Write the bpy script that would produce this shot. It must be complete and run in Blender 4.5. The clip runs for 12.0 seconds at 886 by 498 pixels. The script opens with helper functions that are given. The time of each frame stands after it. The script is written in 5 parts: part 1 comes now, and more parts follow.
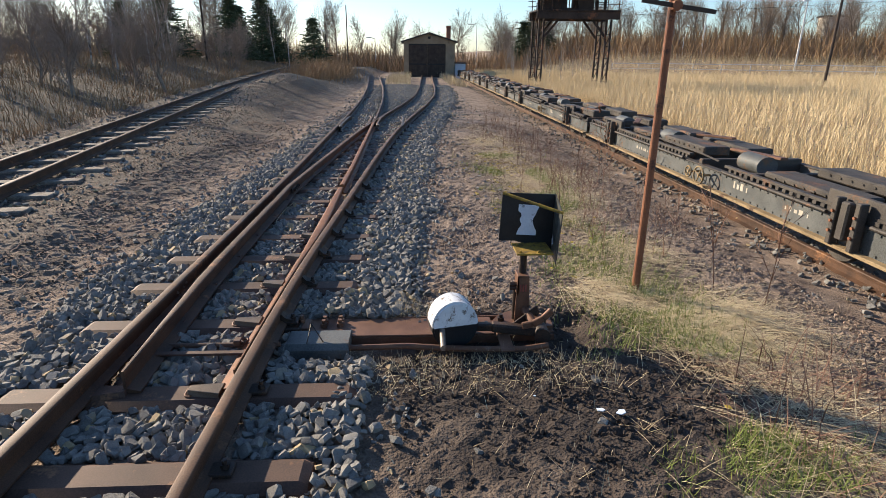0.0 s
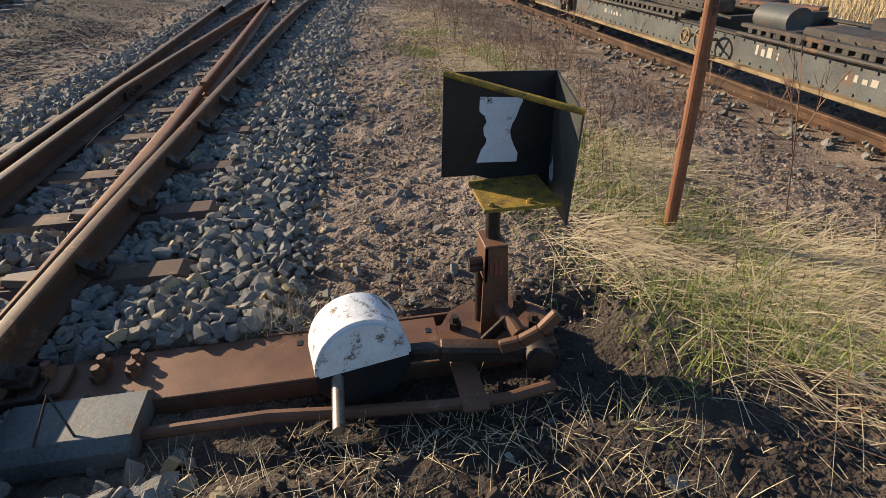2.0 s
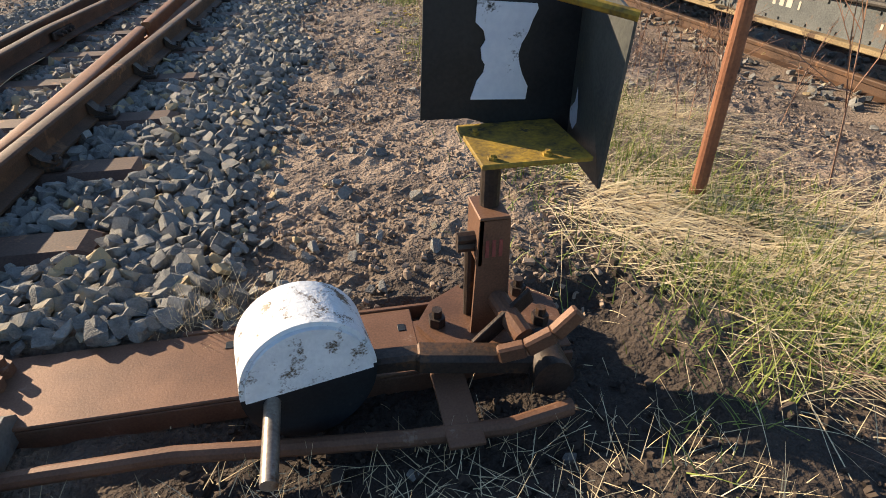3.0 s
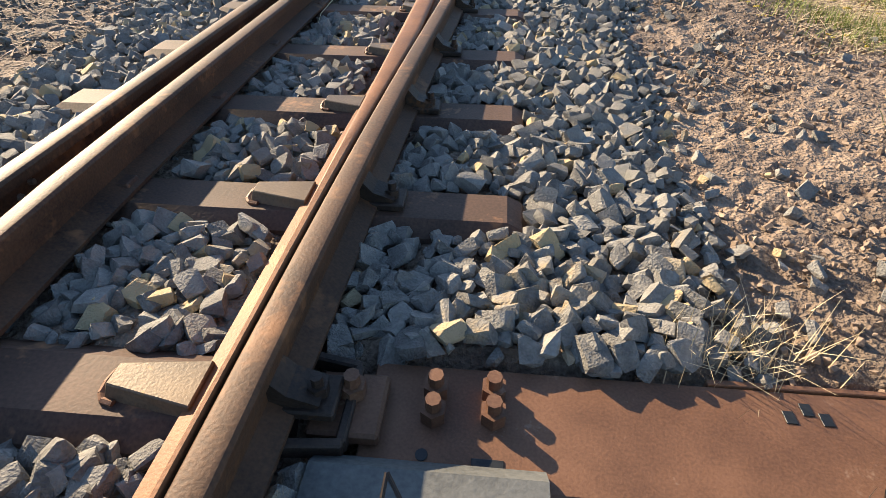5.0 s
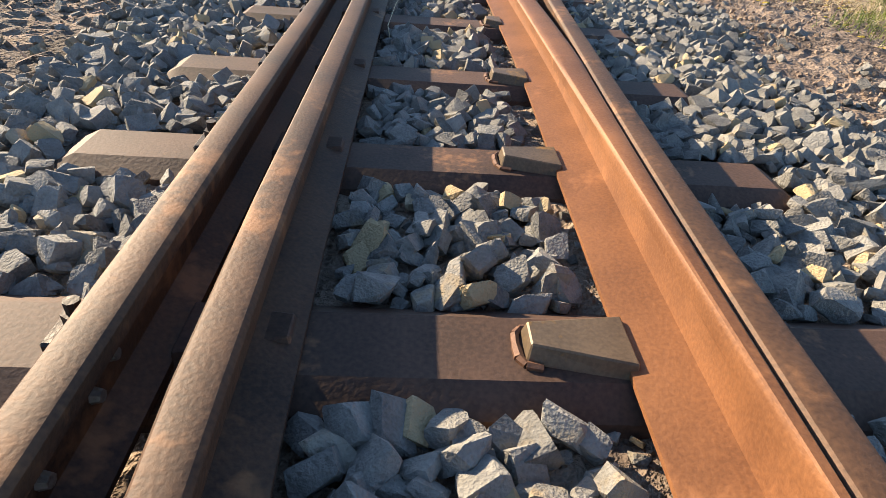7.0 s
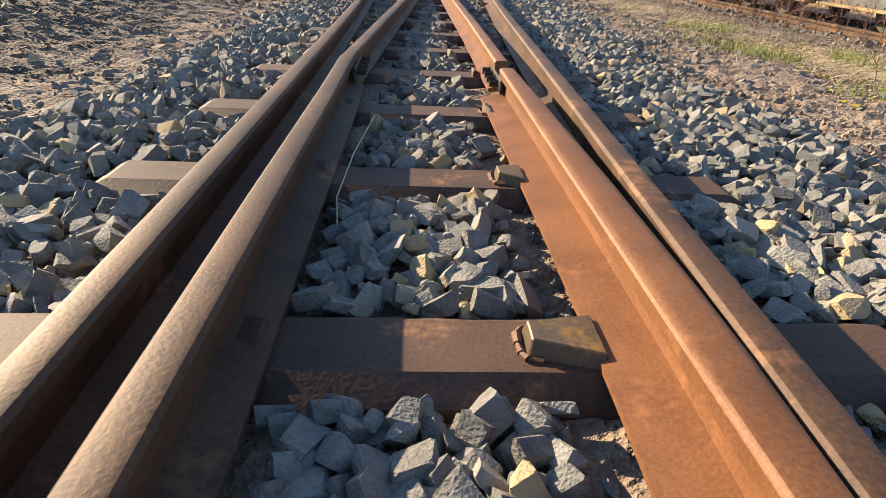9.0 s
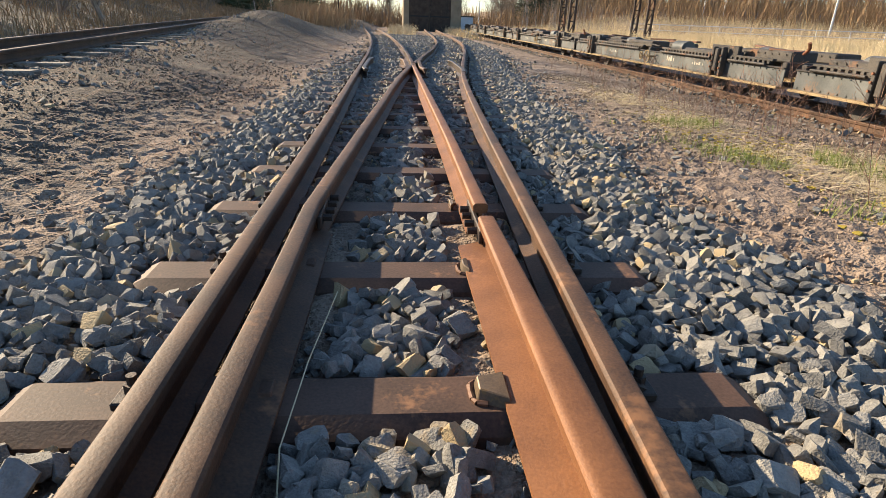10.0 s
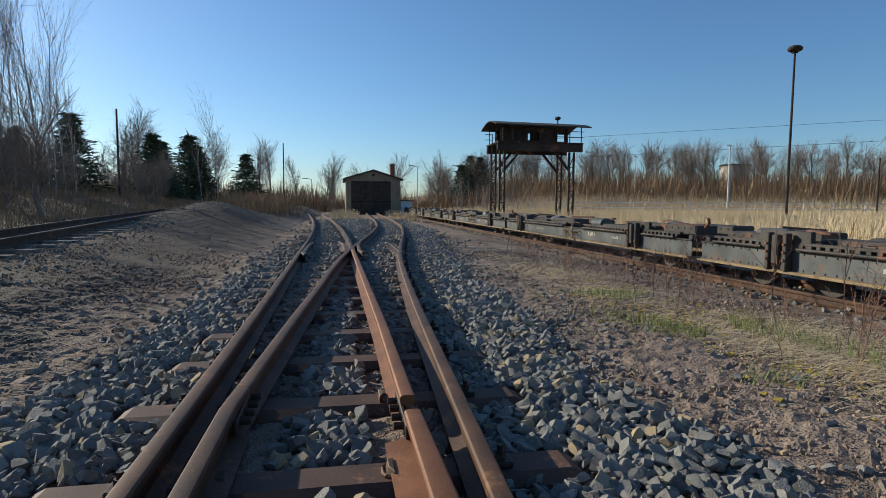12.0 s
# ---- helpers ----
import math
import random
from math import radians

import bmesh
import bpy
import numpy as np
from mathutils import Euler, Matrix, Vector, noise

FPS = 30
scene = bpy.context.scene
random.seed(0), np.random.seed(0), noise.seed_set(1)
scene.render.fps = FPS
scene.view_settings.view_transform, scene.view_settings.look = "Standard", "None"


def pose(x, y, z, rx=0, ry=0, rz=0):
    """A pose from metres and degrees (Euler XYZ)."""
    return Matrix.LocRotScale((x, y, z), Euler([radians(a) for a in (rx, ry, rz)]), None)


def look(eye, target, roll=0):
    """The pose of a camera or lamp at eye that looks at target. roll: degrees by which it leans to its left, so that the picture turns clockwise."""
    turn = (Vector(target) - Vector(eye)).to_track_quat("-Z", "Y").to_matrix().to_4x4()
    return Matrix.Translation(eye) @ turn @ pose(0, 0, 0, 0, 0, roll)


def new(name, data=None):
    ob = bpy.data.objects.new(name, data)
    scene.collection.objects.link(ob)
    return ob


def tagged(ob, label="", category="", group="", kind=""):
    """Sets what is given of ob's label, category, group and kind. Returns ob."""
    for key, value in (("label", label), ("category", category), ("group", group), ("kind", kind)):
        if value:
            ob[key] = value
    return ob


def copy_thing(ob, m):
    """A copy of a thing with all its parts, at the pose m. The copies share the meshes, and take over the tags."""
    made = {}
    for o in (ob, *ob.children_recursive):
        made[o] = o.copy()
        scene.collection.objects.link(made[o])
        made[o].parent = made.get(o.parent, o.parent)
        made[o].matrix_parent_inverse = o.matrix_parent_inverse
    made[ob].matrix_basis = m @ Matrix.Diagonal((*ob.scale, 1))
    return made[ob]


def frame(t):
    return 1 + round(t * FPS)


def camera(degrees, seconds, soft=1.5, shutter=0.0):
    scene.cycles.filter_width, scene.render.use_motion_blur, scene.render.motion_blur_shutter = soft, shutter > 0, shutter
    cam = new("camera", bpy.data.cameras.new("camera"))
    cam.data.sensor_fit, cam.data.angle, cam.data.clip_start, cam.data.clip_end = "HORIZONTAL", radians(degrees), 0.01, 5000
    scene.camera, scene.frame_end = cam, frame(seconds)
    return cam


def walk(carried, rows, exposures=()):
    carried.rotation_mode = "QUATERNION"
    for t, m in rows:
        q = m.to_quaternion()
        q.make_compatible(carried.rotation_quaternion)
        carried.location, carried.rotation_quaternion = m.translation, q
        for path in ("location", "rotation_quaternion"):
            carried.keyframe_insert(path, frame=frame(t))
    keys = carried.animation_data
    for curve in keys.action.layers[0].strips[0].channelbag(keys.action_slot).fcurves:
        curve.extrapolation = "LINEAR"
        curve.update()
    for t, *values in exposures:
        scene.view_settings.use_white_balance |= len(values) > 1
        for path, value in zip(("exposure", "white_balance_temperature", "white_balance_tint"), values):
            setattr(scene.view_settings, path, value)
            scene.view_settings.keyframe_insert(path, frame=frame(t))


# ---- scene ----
cam = camera(76.2, 12.0, soft=0.5)
PATH = [
    (0, (1.315, 11.469, 1.702), (1.418, 13.358, 1.054), 0.5),
    (0.5, (1.441, 11.993, 1.695), (1.534, 13.869, 1.007), -2.0),
    (1, (1.494, 12.485, 1.587), (1.639, 14.336, 0.843), -2.0),
    (1.5, (1.567, 13.007, 1.43), (1.779, 14.799, 0.568), -1.3),
    (2, (1.602, 13.353, 1.227), (1.888, 15.073, 0.246), -1.4),
    (2.5, (1.664, 13.629, 1.033), (2.028, 15.281, -0.034), -0.0),
    (2.7, (1.682, 13.692, 1.003), (2.069, 15.337, -0.067), 0.2),
    (4.3, (1.299, 14.203, 0.961), (1.152, 15.796, -0.24), -0.3),
    (4.5, (1.158, 14.228, 0.926), (0.993, 15.806, -0.292), -0.5),
    (5, (0.775, 14.323, 0.818), (0.634, 15.916, -0.384), 0.3),
    (5.5, (0.456, 14.41, 0.768), (0.367, 16.011, -0.428), 1.8),
    (6, (0.275, 14.526, 0.741), (0.239, 16.124, -0.462), 3.1),
    (6.5, (0.058, 14.742, 0.625), (0.123, 16.356, -0.554), 4.8),
    (7, (-0.040, 14.989, 0.607), (0.088, 16.622, -0.541), 5.0),
    (7.2, (-0.058, 15.126, 0.604), (0.096, 16.748, -0.555), 5.3),
    (8.8, (0.007, 15.985, 0.544), (0.122, 17.728, -0.431), 3.3),
    (9, (0.02, 16.127, 0.567), (0.144, 17.881, -0.386), 3.1),
    (9.5, (0.034, 16.406, 0.682), (0.177, 18.203, -0.186), 2.5),
    (10, (0.069, 16.502, 0.801), (0.238, 18.347, 0.05), 2.2),
    (10.5, (0.105, 16.507, 0.855), (0.321, 18.405, 0.263), 2.5),
    (11, (0.116, 16.489, 0.865), (0.396, 18.425, 0.448), 2.8),
    (11.5, (0.149, 16.51, 0.875), (0.478, 18.465, 0.608), 1.5),
    (12, (0.155, 16.502, 0.871), (0.512, 18.464, 0.711), 0.4),
]
walk(cam, [(t, look(eye, target, roll)) for t, eye, target, roll in PATH],
     [(0, 0.94, 6400, 10), (1.0, 0.64, 6600, 9), (1.6, 0.60, 6900, 9), (2.1, 0.78, 6900, 9), (2.7, 1.05, 7000, 9), (4.3, 1.40, 7200, 10), (5.5, 1.60, 7300, 10), (7.2, 1.50, 7000, 9), (9.0, 1.42, 7200, 9), (9.6, 1.46, 7300, 9), (10.2, 1.14, 6800, 8), (11, 0.38, 6000, 5), (12, 0.17, 5750, 3)])


# ---- light ----
SUN_EL, SUN_AZ = radians(21.8), radians(49.0)
world = bpy.data.worlds.new("world")
scene.world = world
world.use_nodes = True
wn = world.node_tree
sky = wn.nodes.new("ShaderNodeTexSky")
sky.sky_type = "NISHITA"
sky.sun_disc = False
sky.sun_elevation, sky.sun_rotation = SUN_EL, -SUN_AZ
sky.air_density, sky.dust_density, sky.ozone_density = 1.0, 0.5, 4.5
wn.links.new(sky.outputs[0], wn.nodes["Background"].inputs[0])
wn.nodes["Background"].inputs[1].default_value = 0.102
sun_data = bpy.data.lights.new("sun", "SUN")
sun_data.energy, sun_data.angle, sun_data.color = 5.0, radians(0.55), (1.0, 0.84, 0.64)
sun = new("sun", sun_data)
to_sun = Vector((-math.sin(SUN_AZ) * math.cos(SUN_EL), math.cos(SUN_AZ) * math.cos(SUN_EL), math.sin(SUN_EL)))
sun.matrix_world = Matrix.Translation(to_sun * 60) @ to_sun.to_track_quat("Z", "Y").to_matrix().to_4x4()


# ---- materials ----
def mat(name, dark, light, scale=8.0, rough=0.8, bump=0.3, fine=90.0, metal=0.0, spot=None, spot_scale=3.0, spot_at=0.6, island=0.0, size=0.01, coat=None):
    """Two colours mixed by coarse and fine noise, an optional third as patches, with relief."""
    m = bpy.data.materials.new(name)
    m.use_nodes = True
    nt = m.node_tree
    bsdf = nt.nodes["Principled BSDF"]
    geo = nt.nodes.new("ShaderNodeNewGeometry")
    obj = nt.nodes.new("ShaderNodeObjectInfo")

    def tex(s, detail):
        n = nt.nodes.new("ShaderNodeTexNoise")
        n.inputs["Scale"].default_value, n.inputs["Detail"].default_value = s, detail
        nt.links.new(geo.outputs["Position"], n.inputs["Vector"])
        return n.outputs[0]

    def math_node(op, a, b):
        n = nt.nodes.new("ShaderNodeMath")
        n.operation = op
        for sock, v in zip(n.inputs, (a, b)):
            if isinstance(v, (int, float)):
                sock.default_value = v
            else:
                nt.links.new(v, sock)
        return n.outputs[0]

    def mix(f, a, b):
        n = nt.nodes.new("ShaderNodeMix")
        n.data_type = "RGBA"
        for sock, v in ((n.inputs[0], f), (n.inputs[6], a), (n.inputs[7], b)):
            if isinstance(v, tuple):
                sock.default_value = (*v, 1)
            else:
                nt.links.new(v, sock)
        return n.outputs[2]

    def ramp(v, lo, hi):
        n = nt.nodes.new("ShaderNodeMapRange")
        n.inputs[1].default_value, n.inputs[2].default_value = lo, hi
        nt.links.new(v, n.inputs[0])
        return n.outputs[0]

    coarse, small = tex(scale, 4), tex(fine, 3)
    f = math_node("ADD", math_node("MULTIPLY", coarse, 0.6), math_node("MULTIPLY", small, 0.4))
    f = ramp(f, 0.36, 0.64)
    if island:
        f = math_node("ADD", math_node("MULTIPLY", f, 1 - island), math_node("MULTIPLY", geo.outputs["Random Per Island"], island))
    f = math_node("ADD", math_node("MULTIPLY", f, 0.85), math_node("MULTIPLY", obj.outputs["Random"], 0.15))
    col = mix(f, dark, light)
    if spot:
        s = ramp(math_node("ADD", math_node("MULTIPLY", tex(spot_scale, 5), 0.7), math_node("MULTIPLY", tex(spot_scale * 9, 3), 0.3)), spot_at - 0.04, spot_at + 0.05)
        col = mix(s, col, spot)
    if coat:
        r = ramp(geo.outputs["Random Per Island"], coat[1] - 0.01, coat[1] + 0.01)
        col = mix(r, col, coat[0])
    nt.links.new(col, bsdf.inputs["Base Color"])
    bsdf.inputs["Roughness"].default_value = rough
    bsdf.inputs["Metallic"].default_value = metal
    bsdf.inputs["Specular IOR Level"].default_value = 0.35
    if bump:
        b = nt.nodes.new("ShaderNodeBump")
        b.inputs["Strength"].default_value, b.inputs["Distance"].default_value = bump, size
        nt.links.new(f if not island else small, b.inputs["Height"])
        nt.links.new(b.outputs[0], bsdf.inputs["Normal"])
    return m


M_RAIL = mat("rusty_rail_steel", (0.036, 0.02, 0.013), (0.125, 0.063, 0.033), 5, 0.64, 0.35, 140, 0.15, (0.22, 0.105, 0.048), 4, 0.62, size=0.002)
M_BLADE = mat("orange_rust_steel", (0.13, 0.052, 0.022), (0.25, 0.105, 0.042), 6, 0.6, 0.3, 160, 0.15, (0.28, 0.12, 0.05), 5, 0.62, size=0.002)
M_SLEEPER = mat("rusty_sleeper_steel", (0.045, 0.026, 0.018), (0.125, 0.069, 0.046), 4, 0.7, 0.3, 120, 0.1, (0.24, 0.12, 0.06), 6, 0.62, size=0.002)
M_DARKSTEEL = mat("dark_oily_steel", (0.02, 0.016, 0.014), (0.07, 0.046, 0.034), 9, 0.55, 0.4, 120, 0.3, (0.12, 0.06, 0.03), 8, 0.62, size=0.003)
M_PLATE = mat("brown_rusty_plate", (0.095, 0.046, 0.028), (0.20, 0.10, 0.058), 7, 0.6, 0.25, 170, 0.2, (0.26, 0.17, 0.12), 14, 0.66, size=0.002)
M_CHAIR = mat("greasy_chair_steel", (0.075, 0.055, 0.038), (0.17, 0.12, 0.075), 10, 0.5, 0.25, 150, 0.25, (0.26, 0.15, 0.05), 9, 0.63, size=0.002)
M_STONE = mat("ballast_stone", (0.07, 0.067, 0.062), (0.32, 0.303, 0.27), 38, 0.85, 0.9, 170, 0, (0.34, 0.25, 0.14), 2.2, 0.62, 0.55, 0.006, ((0.40, 0.30, 0.17), 0.94))
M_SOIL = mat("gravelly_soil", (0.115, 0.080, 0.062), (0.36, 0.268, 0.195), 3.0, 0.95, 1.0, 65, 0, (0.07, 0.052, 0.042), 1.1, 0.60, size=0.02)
M_CLOD = mat("soil_clods", (0.10, 0.07, 0.054), (0.39, 0.29, 0.21), 9, 0.95, 0.4, 200, 0, None, 3, 0.6, 0.6, 0.004)
# crumbs round the lever: damp soil, with the shade there put into the colour
M_SHADED_CLOD = mat("damp_shaded_crumbs", (0.022, 0.016, 0.013), (0.085, 0.062, 0.047), 9, 0.95, 0.4, 200, 0, None, 3, 0.6, 0.6, 0.004)
M_CINDER = mat("cinder_crumbs", (0.05, 0.043, 0.036), (0.17, 0.145, 0.115), 9, 0.95, 0.4, 200, 0, None, 3, 0.6, 0.6, 0.004)
M_STRAW = mat("dry_grass", (0.40, 0.29, 0.15), (0.74, 0.62, 0.40), 5, 0.8, 0, 60, 0, None, 3, 0.6, 0.7)
M_REED = mat("straw_reeds", (0.52, 0.39, 0.21), (0.82, 0.66, 0.41), 1.2, 0.8, 0, 20, 0, None, 3, 0.6, 0.6)
M_GREEN = mat("fresh_grass", (0.10, 0.14, 0.025), (0.28, 0.31, 0.07), 5, 0.7, 0, 60, 0, None, 3, 0.6, 0.7)
M_MOSS = mat("yellow_moss", (0.22, 0.16, 0.02), (0.45, 0.33, 0.05), 12, 0.9, 0.5, 120, 0, None, 3, 0.6, 0.4)
M_WEED = mat("red_brown_weed", (0.12, 0.06, 0.04), (0.30, 0.17, 0.11), 6, 0.8, 0, 60, 0, None, 3, 0.6, 0.6)
M_TWIG = mat("bare_branches", (0.13, 0.10, 0.08), (0.31, 0.245, 0.19), 2, 0.9, 0, 20, 0, None, 3, 0.6, 0.4)
M_BUSH = mat("brown_brush", (0.19, 0.115, 0.06), (0.40, 0.26, 0.14), 1.5, 0.9, 0, 20, 0, None, 3, 0.6, 0.5)
M_BIRCH = mat("birch_bark", (0.22, 0.20, 0.18), (0.55, 0.52, 0.47), 6, 0.8, 0.2, 40, 0, (0.05, 0.045, 0.04), 4, 0.58)
M_NEEDLE = mat("conifer_needles", (0.028, 0.044, 0.022), (0.085, 0.11, 0.052), 2, 0.8, 0, 20, 0, None, 3, 0.6, 0.5)
M_GREYPAINT = mat("worn_grey_paint", (0.05, 0.054, 0.053), (0.14, 0.143, 0.135), 3, 0.6, 0.3, 90, 0.1, (0.15, 0.09, 0.055), 4, 0.60, size=0.003)
M_WAGON = mat("dark_wagon_steel", (0.028, 0.025, 0.023), (0.10, 0.085, 0.07), 4, 0.7, 0.5, 80, 0.2, (0.17, 0.085, 0.045), 3, 0.60, size=0.004)
M_OCHRE = mat("dusty_ochre_plank", (0.17, 0.12, 0.06), (0.36, 0.26, 0.14), 4, 0.85, 0.4, 70, 0, (0.10, 0.06, 0.035), 5, 0.6, size=0.004)
M_BLACK = mat("weathered_black_paint", (0.006, 0.008, 0.010), (0.020, 0.023, 0.026), 7, 0.45, 0.15, 120, 0, (0.05, 0.045, 0.04), 9, 0.68, size=0.002)
M_SIDE = mat("grey_worn_black_paint", (0.02, 0.022, 0.022), (0.085, 0.085, 0.075), 6, 0.42, 0.15, 120, 0.1, (0.22, 0.16, 0.05), 14, 0.68, size=0.002)
M_WHITE = mat("flaking_white_paint", (0.62, 0.63, 0.64), (0.80, 0.80, 0.79), 14, 0.55, 0.6, 90, 0, (0.12, 0.085, 0.055), 20, 0.575, size=0.003)
M_SIGNWHITE = mat("chipped_white_film", (0.58, 0.62, 0.70), (0.72, 0.75, 0.80), 9, 0.5, 0.1, 80, 0, (0.012, 0.014, 0.016), 17, 0.64)
M_YELLOW = mat("mossy_yellow_paint", (0.10, 0.07, 0.025), (0.42, 0.26, 0.03), 24, 0.75, 0.5, 110, 0, (0.05, 0.04, 0.03), 18, 0.6, size=0.002)
M_POLE = mat("rusted_pole", (0.16, 0.060, 0.030), (0.28, 0.115, 0.055), 7, 0.75, 0.5, 90, 0.05, (0.08, 0.035, 0.022), 9, 0.58, size=0.003)
M_WOOD = mat("grey_brown_boards", (0.035, 0.026, 0.021), (0.085, 0.062, 0.048), 3, 0.9, 0.4, 60, 0, None, 3, 0.6, size=0.004)
M_TIMBER = mat("weathered_timber_sleeper", (0.10, 0.08, 0.065), (0.30, 0.25, 0.20), 7, 0.9, 0.8, 60, 0, (0.05, 0.04, 0.033), 6, 0.58, size=0.008)
M_RENDER = mat("sandy_render", (0.20, 0.155, 0.105), (0.32, 0.255, 0.18), 1.5, 0.95, 0.3, 40, 0, (0.14, 0.11, 0.08), 1.0, 0.62)
M_ROOF = mat("dark_roofing_felt", (0.025, 0.025, 0.026), (0.07, 0.066, 0.062), 2, 0.9, 0.3, 30)
M_BRICK = mat("red_brown_brick", (0.15, 0.06, 0.04), (0.30, 0.13, 0.085), 6, 0.9, 0.4, 60)
M_GANTRY = mat("sooty_gantry_steel", (0.016, 0.014, 0.013), (0.065, 0.045, 0.035), 1.5, 0.8, 0.3, 25, 0.1, (0.17, 0.075, 0.04), 1.6, 0.60)
M_WORN = mat("bare_worn_steel", (0.16, 0.125, 0.10), (0.36, 0.31, 0.26), 9, 0.42, 0.2, 140, 0.55, (0.13, 0.06, 0.03), 12, 0.60, size=0.002)
M_GALV = mat("galvanised_steel", (0.42, 0.43, 0.44), (0.60, 0.60, 0.60), 4, 0.5, 0.1, 60, 0.4)
M_CONCRETE = mat("pale_concrete", (0.33, 0.29, 0.23), (0.50, 0.45, 0.37), 0.8, 0.9, 0.2, 12)
M_TIN = mat("pale_blue_sheet", (0.48, 0.55, 0.66), (0.62, 0.68, 0.76), 2, 0.6, 0.1, 30)
M_GLASS = bpy.data.materials.new("window_glass")
M_GLASS.use_nodes = True
_g = M_GLASS.node_tree.nodes["Principled BSDF"]
_g.inputs["Roughness"].default_value, _g.inputs["Transmission Weight"].default_value = 0.03, 1.0


def shaded_soil():
    """Damp soil round the lever stand, darkened for the shade of sign and lever."""
    nt = M_SOIL.node_tree
    bsdf = nt.nodes["Principled BSDF"]
    old = bsdf.inputs["Base Color"].links[0].from_socket
    geo, dist, rng_n, nz, add = (nt.nodes.new(k) for k in ("ShaderNodeNewGeometry", "ShaderNodeVectorMath", "ShaderNodeMapRange", "ShaderNodeTexNoise", "ShaderNodeMath"))
    dist.operation = "DISTANCE"
    dist.inputs[1].default_value = (2.1, 14.2, 0)
    nz.inputs["Scale"].default_value = 3.0
    add.operation = "ADD"
    rng_n.inputs[1].default_value, rng_n.inputs[2].default_value, rng_n.inputs[3].default_value, rng_n.inputs[4].default_value = 1.2, 2.2, 0.92, 0.0
    m = nt.nodes.new("ShaderNodeMix")
    m.data_type = "RGBA"
    m.inputs[7].default_value = (0.034, 0.025, 0.02, 1)
    nt.links.new(geo.outputs["Position"], dist.inputs[0])
    nt.links.new(geo.outputs["Position"], nz.inputs["Vector"])
    nt.links.new(dist.outputs["Value"], add.inputs[0])
    nt.links.new(nz.outputs[0], add.inputs[1])
    nt.links.new(add.outputs[0], rng_n.inputs[0])
    nt.links.new(rng_n.outputs[0], m.inputs[0])
    nt.links.new(old, m.inputs[6])
    # grey-brown ash soil beyond the track, darkened further for the shade among its clods
    sep, rng_x, mx = nt.nodes.new("ShaderNodeSeparateXYZ"), nt.nodes.new("ShaderNodeMapRange"), nt.nodes.new("ShaderNodeMix")
    wob = nt.nodes.new("ShaderNodeMath")
    wob.operation = "ADD"
    rng_x.inputs[1].default_value, rng_x.inputs[2].default_value, rng_x.inputs[3].default_value, rng_x.inputs[4].default_value = -2.2, -0.8, 0.88, 0.0
    mx.data_type = "RGBA"
    mx.inputs[7].default_value = (0.052, 0.043, 0.034, 1)
    nt.links.new(geo.outputs["Position"], sep.inputs[0])
    nt.links.new(sep.outputs[0], wob.inputs[0])
    nt.links.new(nz.outputs[0], wob.inputs[1])
    nt.links.new(wob.outputs[0], rng_x.inputs[0])
    nt.links.new(rng_x.outputs[0], mx.inputs[0])
    nt.links.new(m.outputs[2], mx.inputs[6])
    nt.links.new(mx.outputs[2], bsdf.inputs["Base Color"])


shaded_soil()


# ---- building helpers ----
def obj_of(name, bm, material, smooth=False):
    me = bpy.data.meshes.new(name)
    bm.normal_update()
    bm.to_mesh(me)
    bm.free()
    me.materials.append(material)
    for p in me.polygons:
        p.use_smooth = True
    me.set_sharp_from_angle(angle=radians(24))
    return new(name, me)


def part(name, bm, material, parent, label="", smooth=False):
    ob = obj_of(name, bm, material, smooth)
    ob.parent = parent
    return tagged(ob, label)


def thing(name, at, label, category, group="", kind=""):
    e = new(name)
    e.location = at
    e.empty_display_size = 0.1
    return tagged(e, label, category, group, kind)


def box(bm, lo, hi, bevel=0.0, m=None, taper=None):
    """A box between two corners with bevelled edges; taper shrinks its top."""
    c = [(a + b) / 2 for a, b in zip(lo, hi)]
    s = [b - a for a, b in zip(lo, hi)]
    r = bmesh.ops.create_cube(bm, size=1.0)["verts"]
    for v in r:
        top = v.co.z > 0
        v.co = Vector((c[0] + v.co.x * s[0] * (taper[0] if taper and top else 1), c[1] + v.co.y * s[1] * (taper[1] if taper and top else 1), c[2] + v.co.z * s[2]))
    vs = set(r)
    if bevel:
        es = [e for e in bm.edges if e.verts[0] in vs and e.verts[1] in vs]
        out = bmesh.ops.bevel(bm, geom=es, offset=bevel, segments=1, affect="EDGES", profile=0.5)
        vs = {v for v in vs if v.is_valid} | set(out["verts"])
    if m is not None:
        bmesh.ops.transform(bm, matrix=m, verts=[v for v in vs if v.is_valid])
    return bm


def rod(bm, a, b, r, r2=None, n=8, caps=True):
    """A round bar from a to b."""
    a, b = Vector(a), Vector(b)
    d = b - a
    m = Matrix.Translation((a + b) / 2) @ d.to_track_quat("Z", "Y").to_matrix().to_4x4()
    bmesh.ops.create_cone(bm, cap_ends=caps, segments=n, radius1=r, radius2=r if r2 is None else r2, depth=d.length, matrix=m)
    return bm


def beam(bm, a, b, w, h, bevel=0.0):
    """A square bar from a to b, w wide and h deep."""
    a, b = Vector(a), Vector(b)
    d = b - a
    m = Matrix.Translation((a + b) / 2) @ d.to_track_quat("Z", "Y").to_matrix().to_4x4()
    return box(bm, (-w / 2, -h / 2, -d.length / 2), (w / 2, h / 2, d.length / 2), bevel, m)


def bolt_head(bm, at, r, h):
    x, y, z = at
    rod(bm, (x, y, z), (x, y, z + h * 0.55), r, n=6)
    rod(bm, (x, y, z + h * 0.55), (x, y, z + h), r * 0.6, n=8)
    return bm


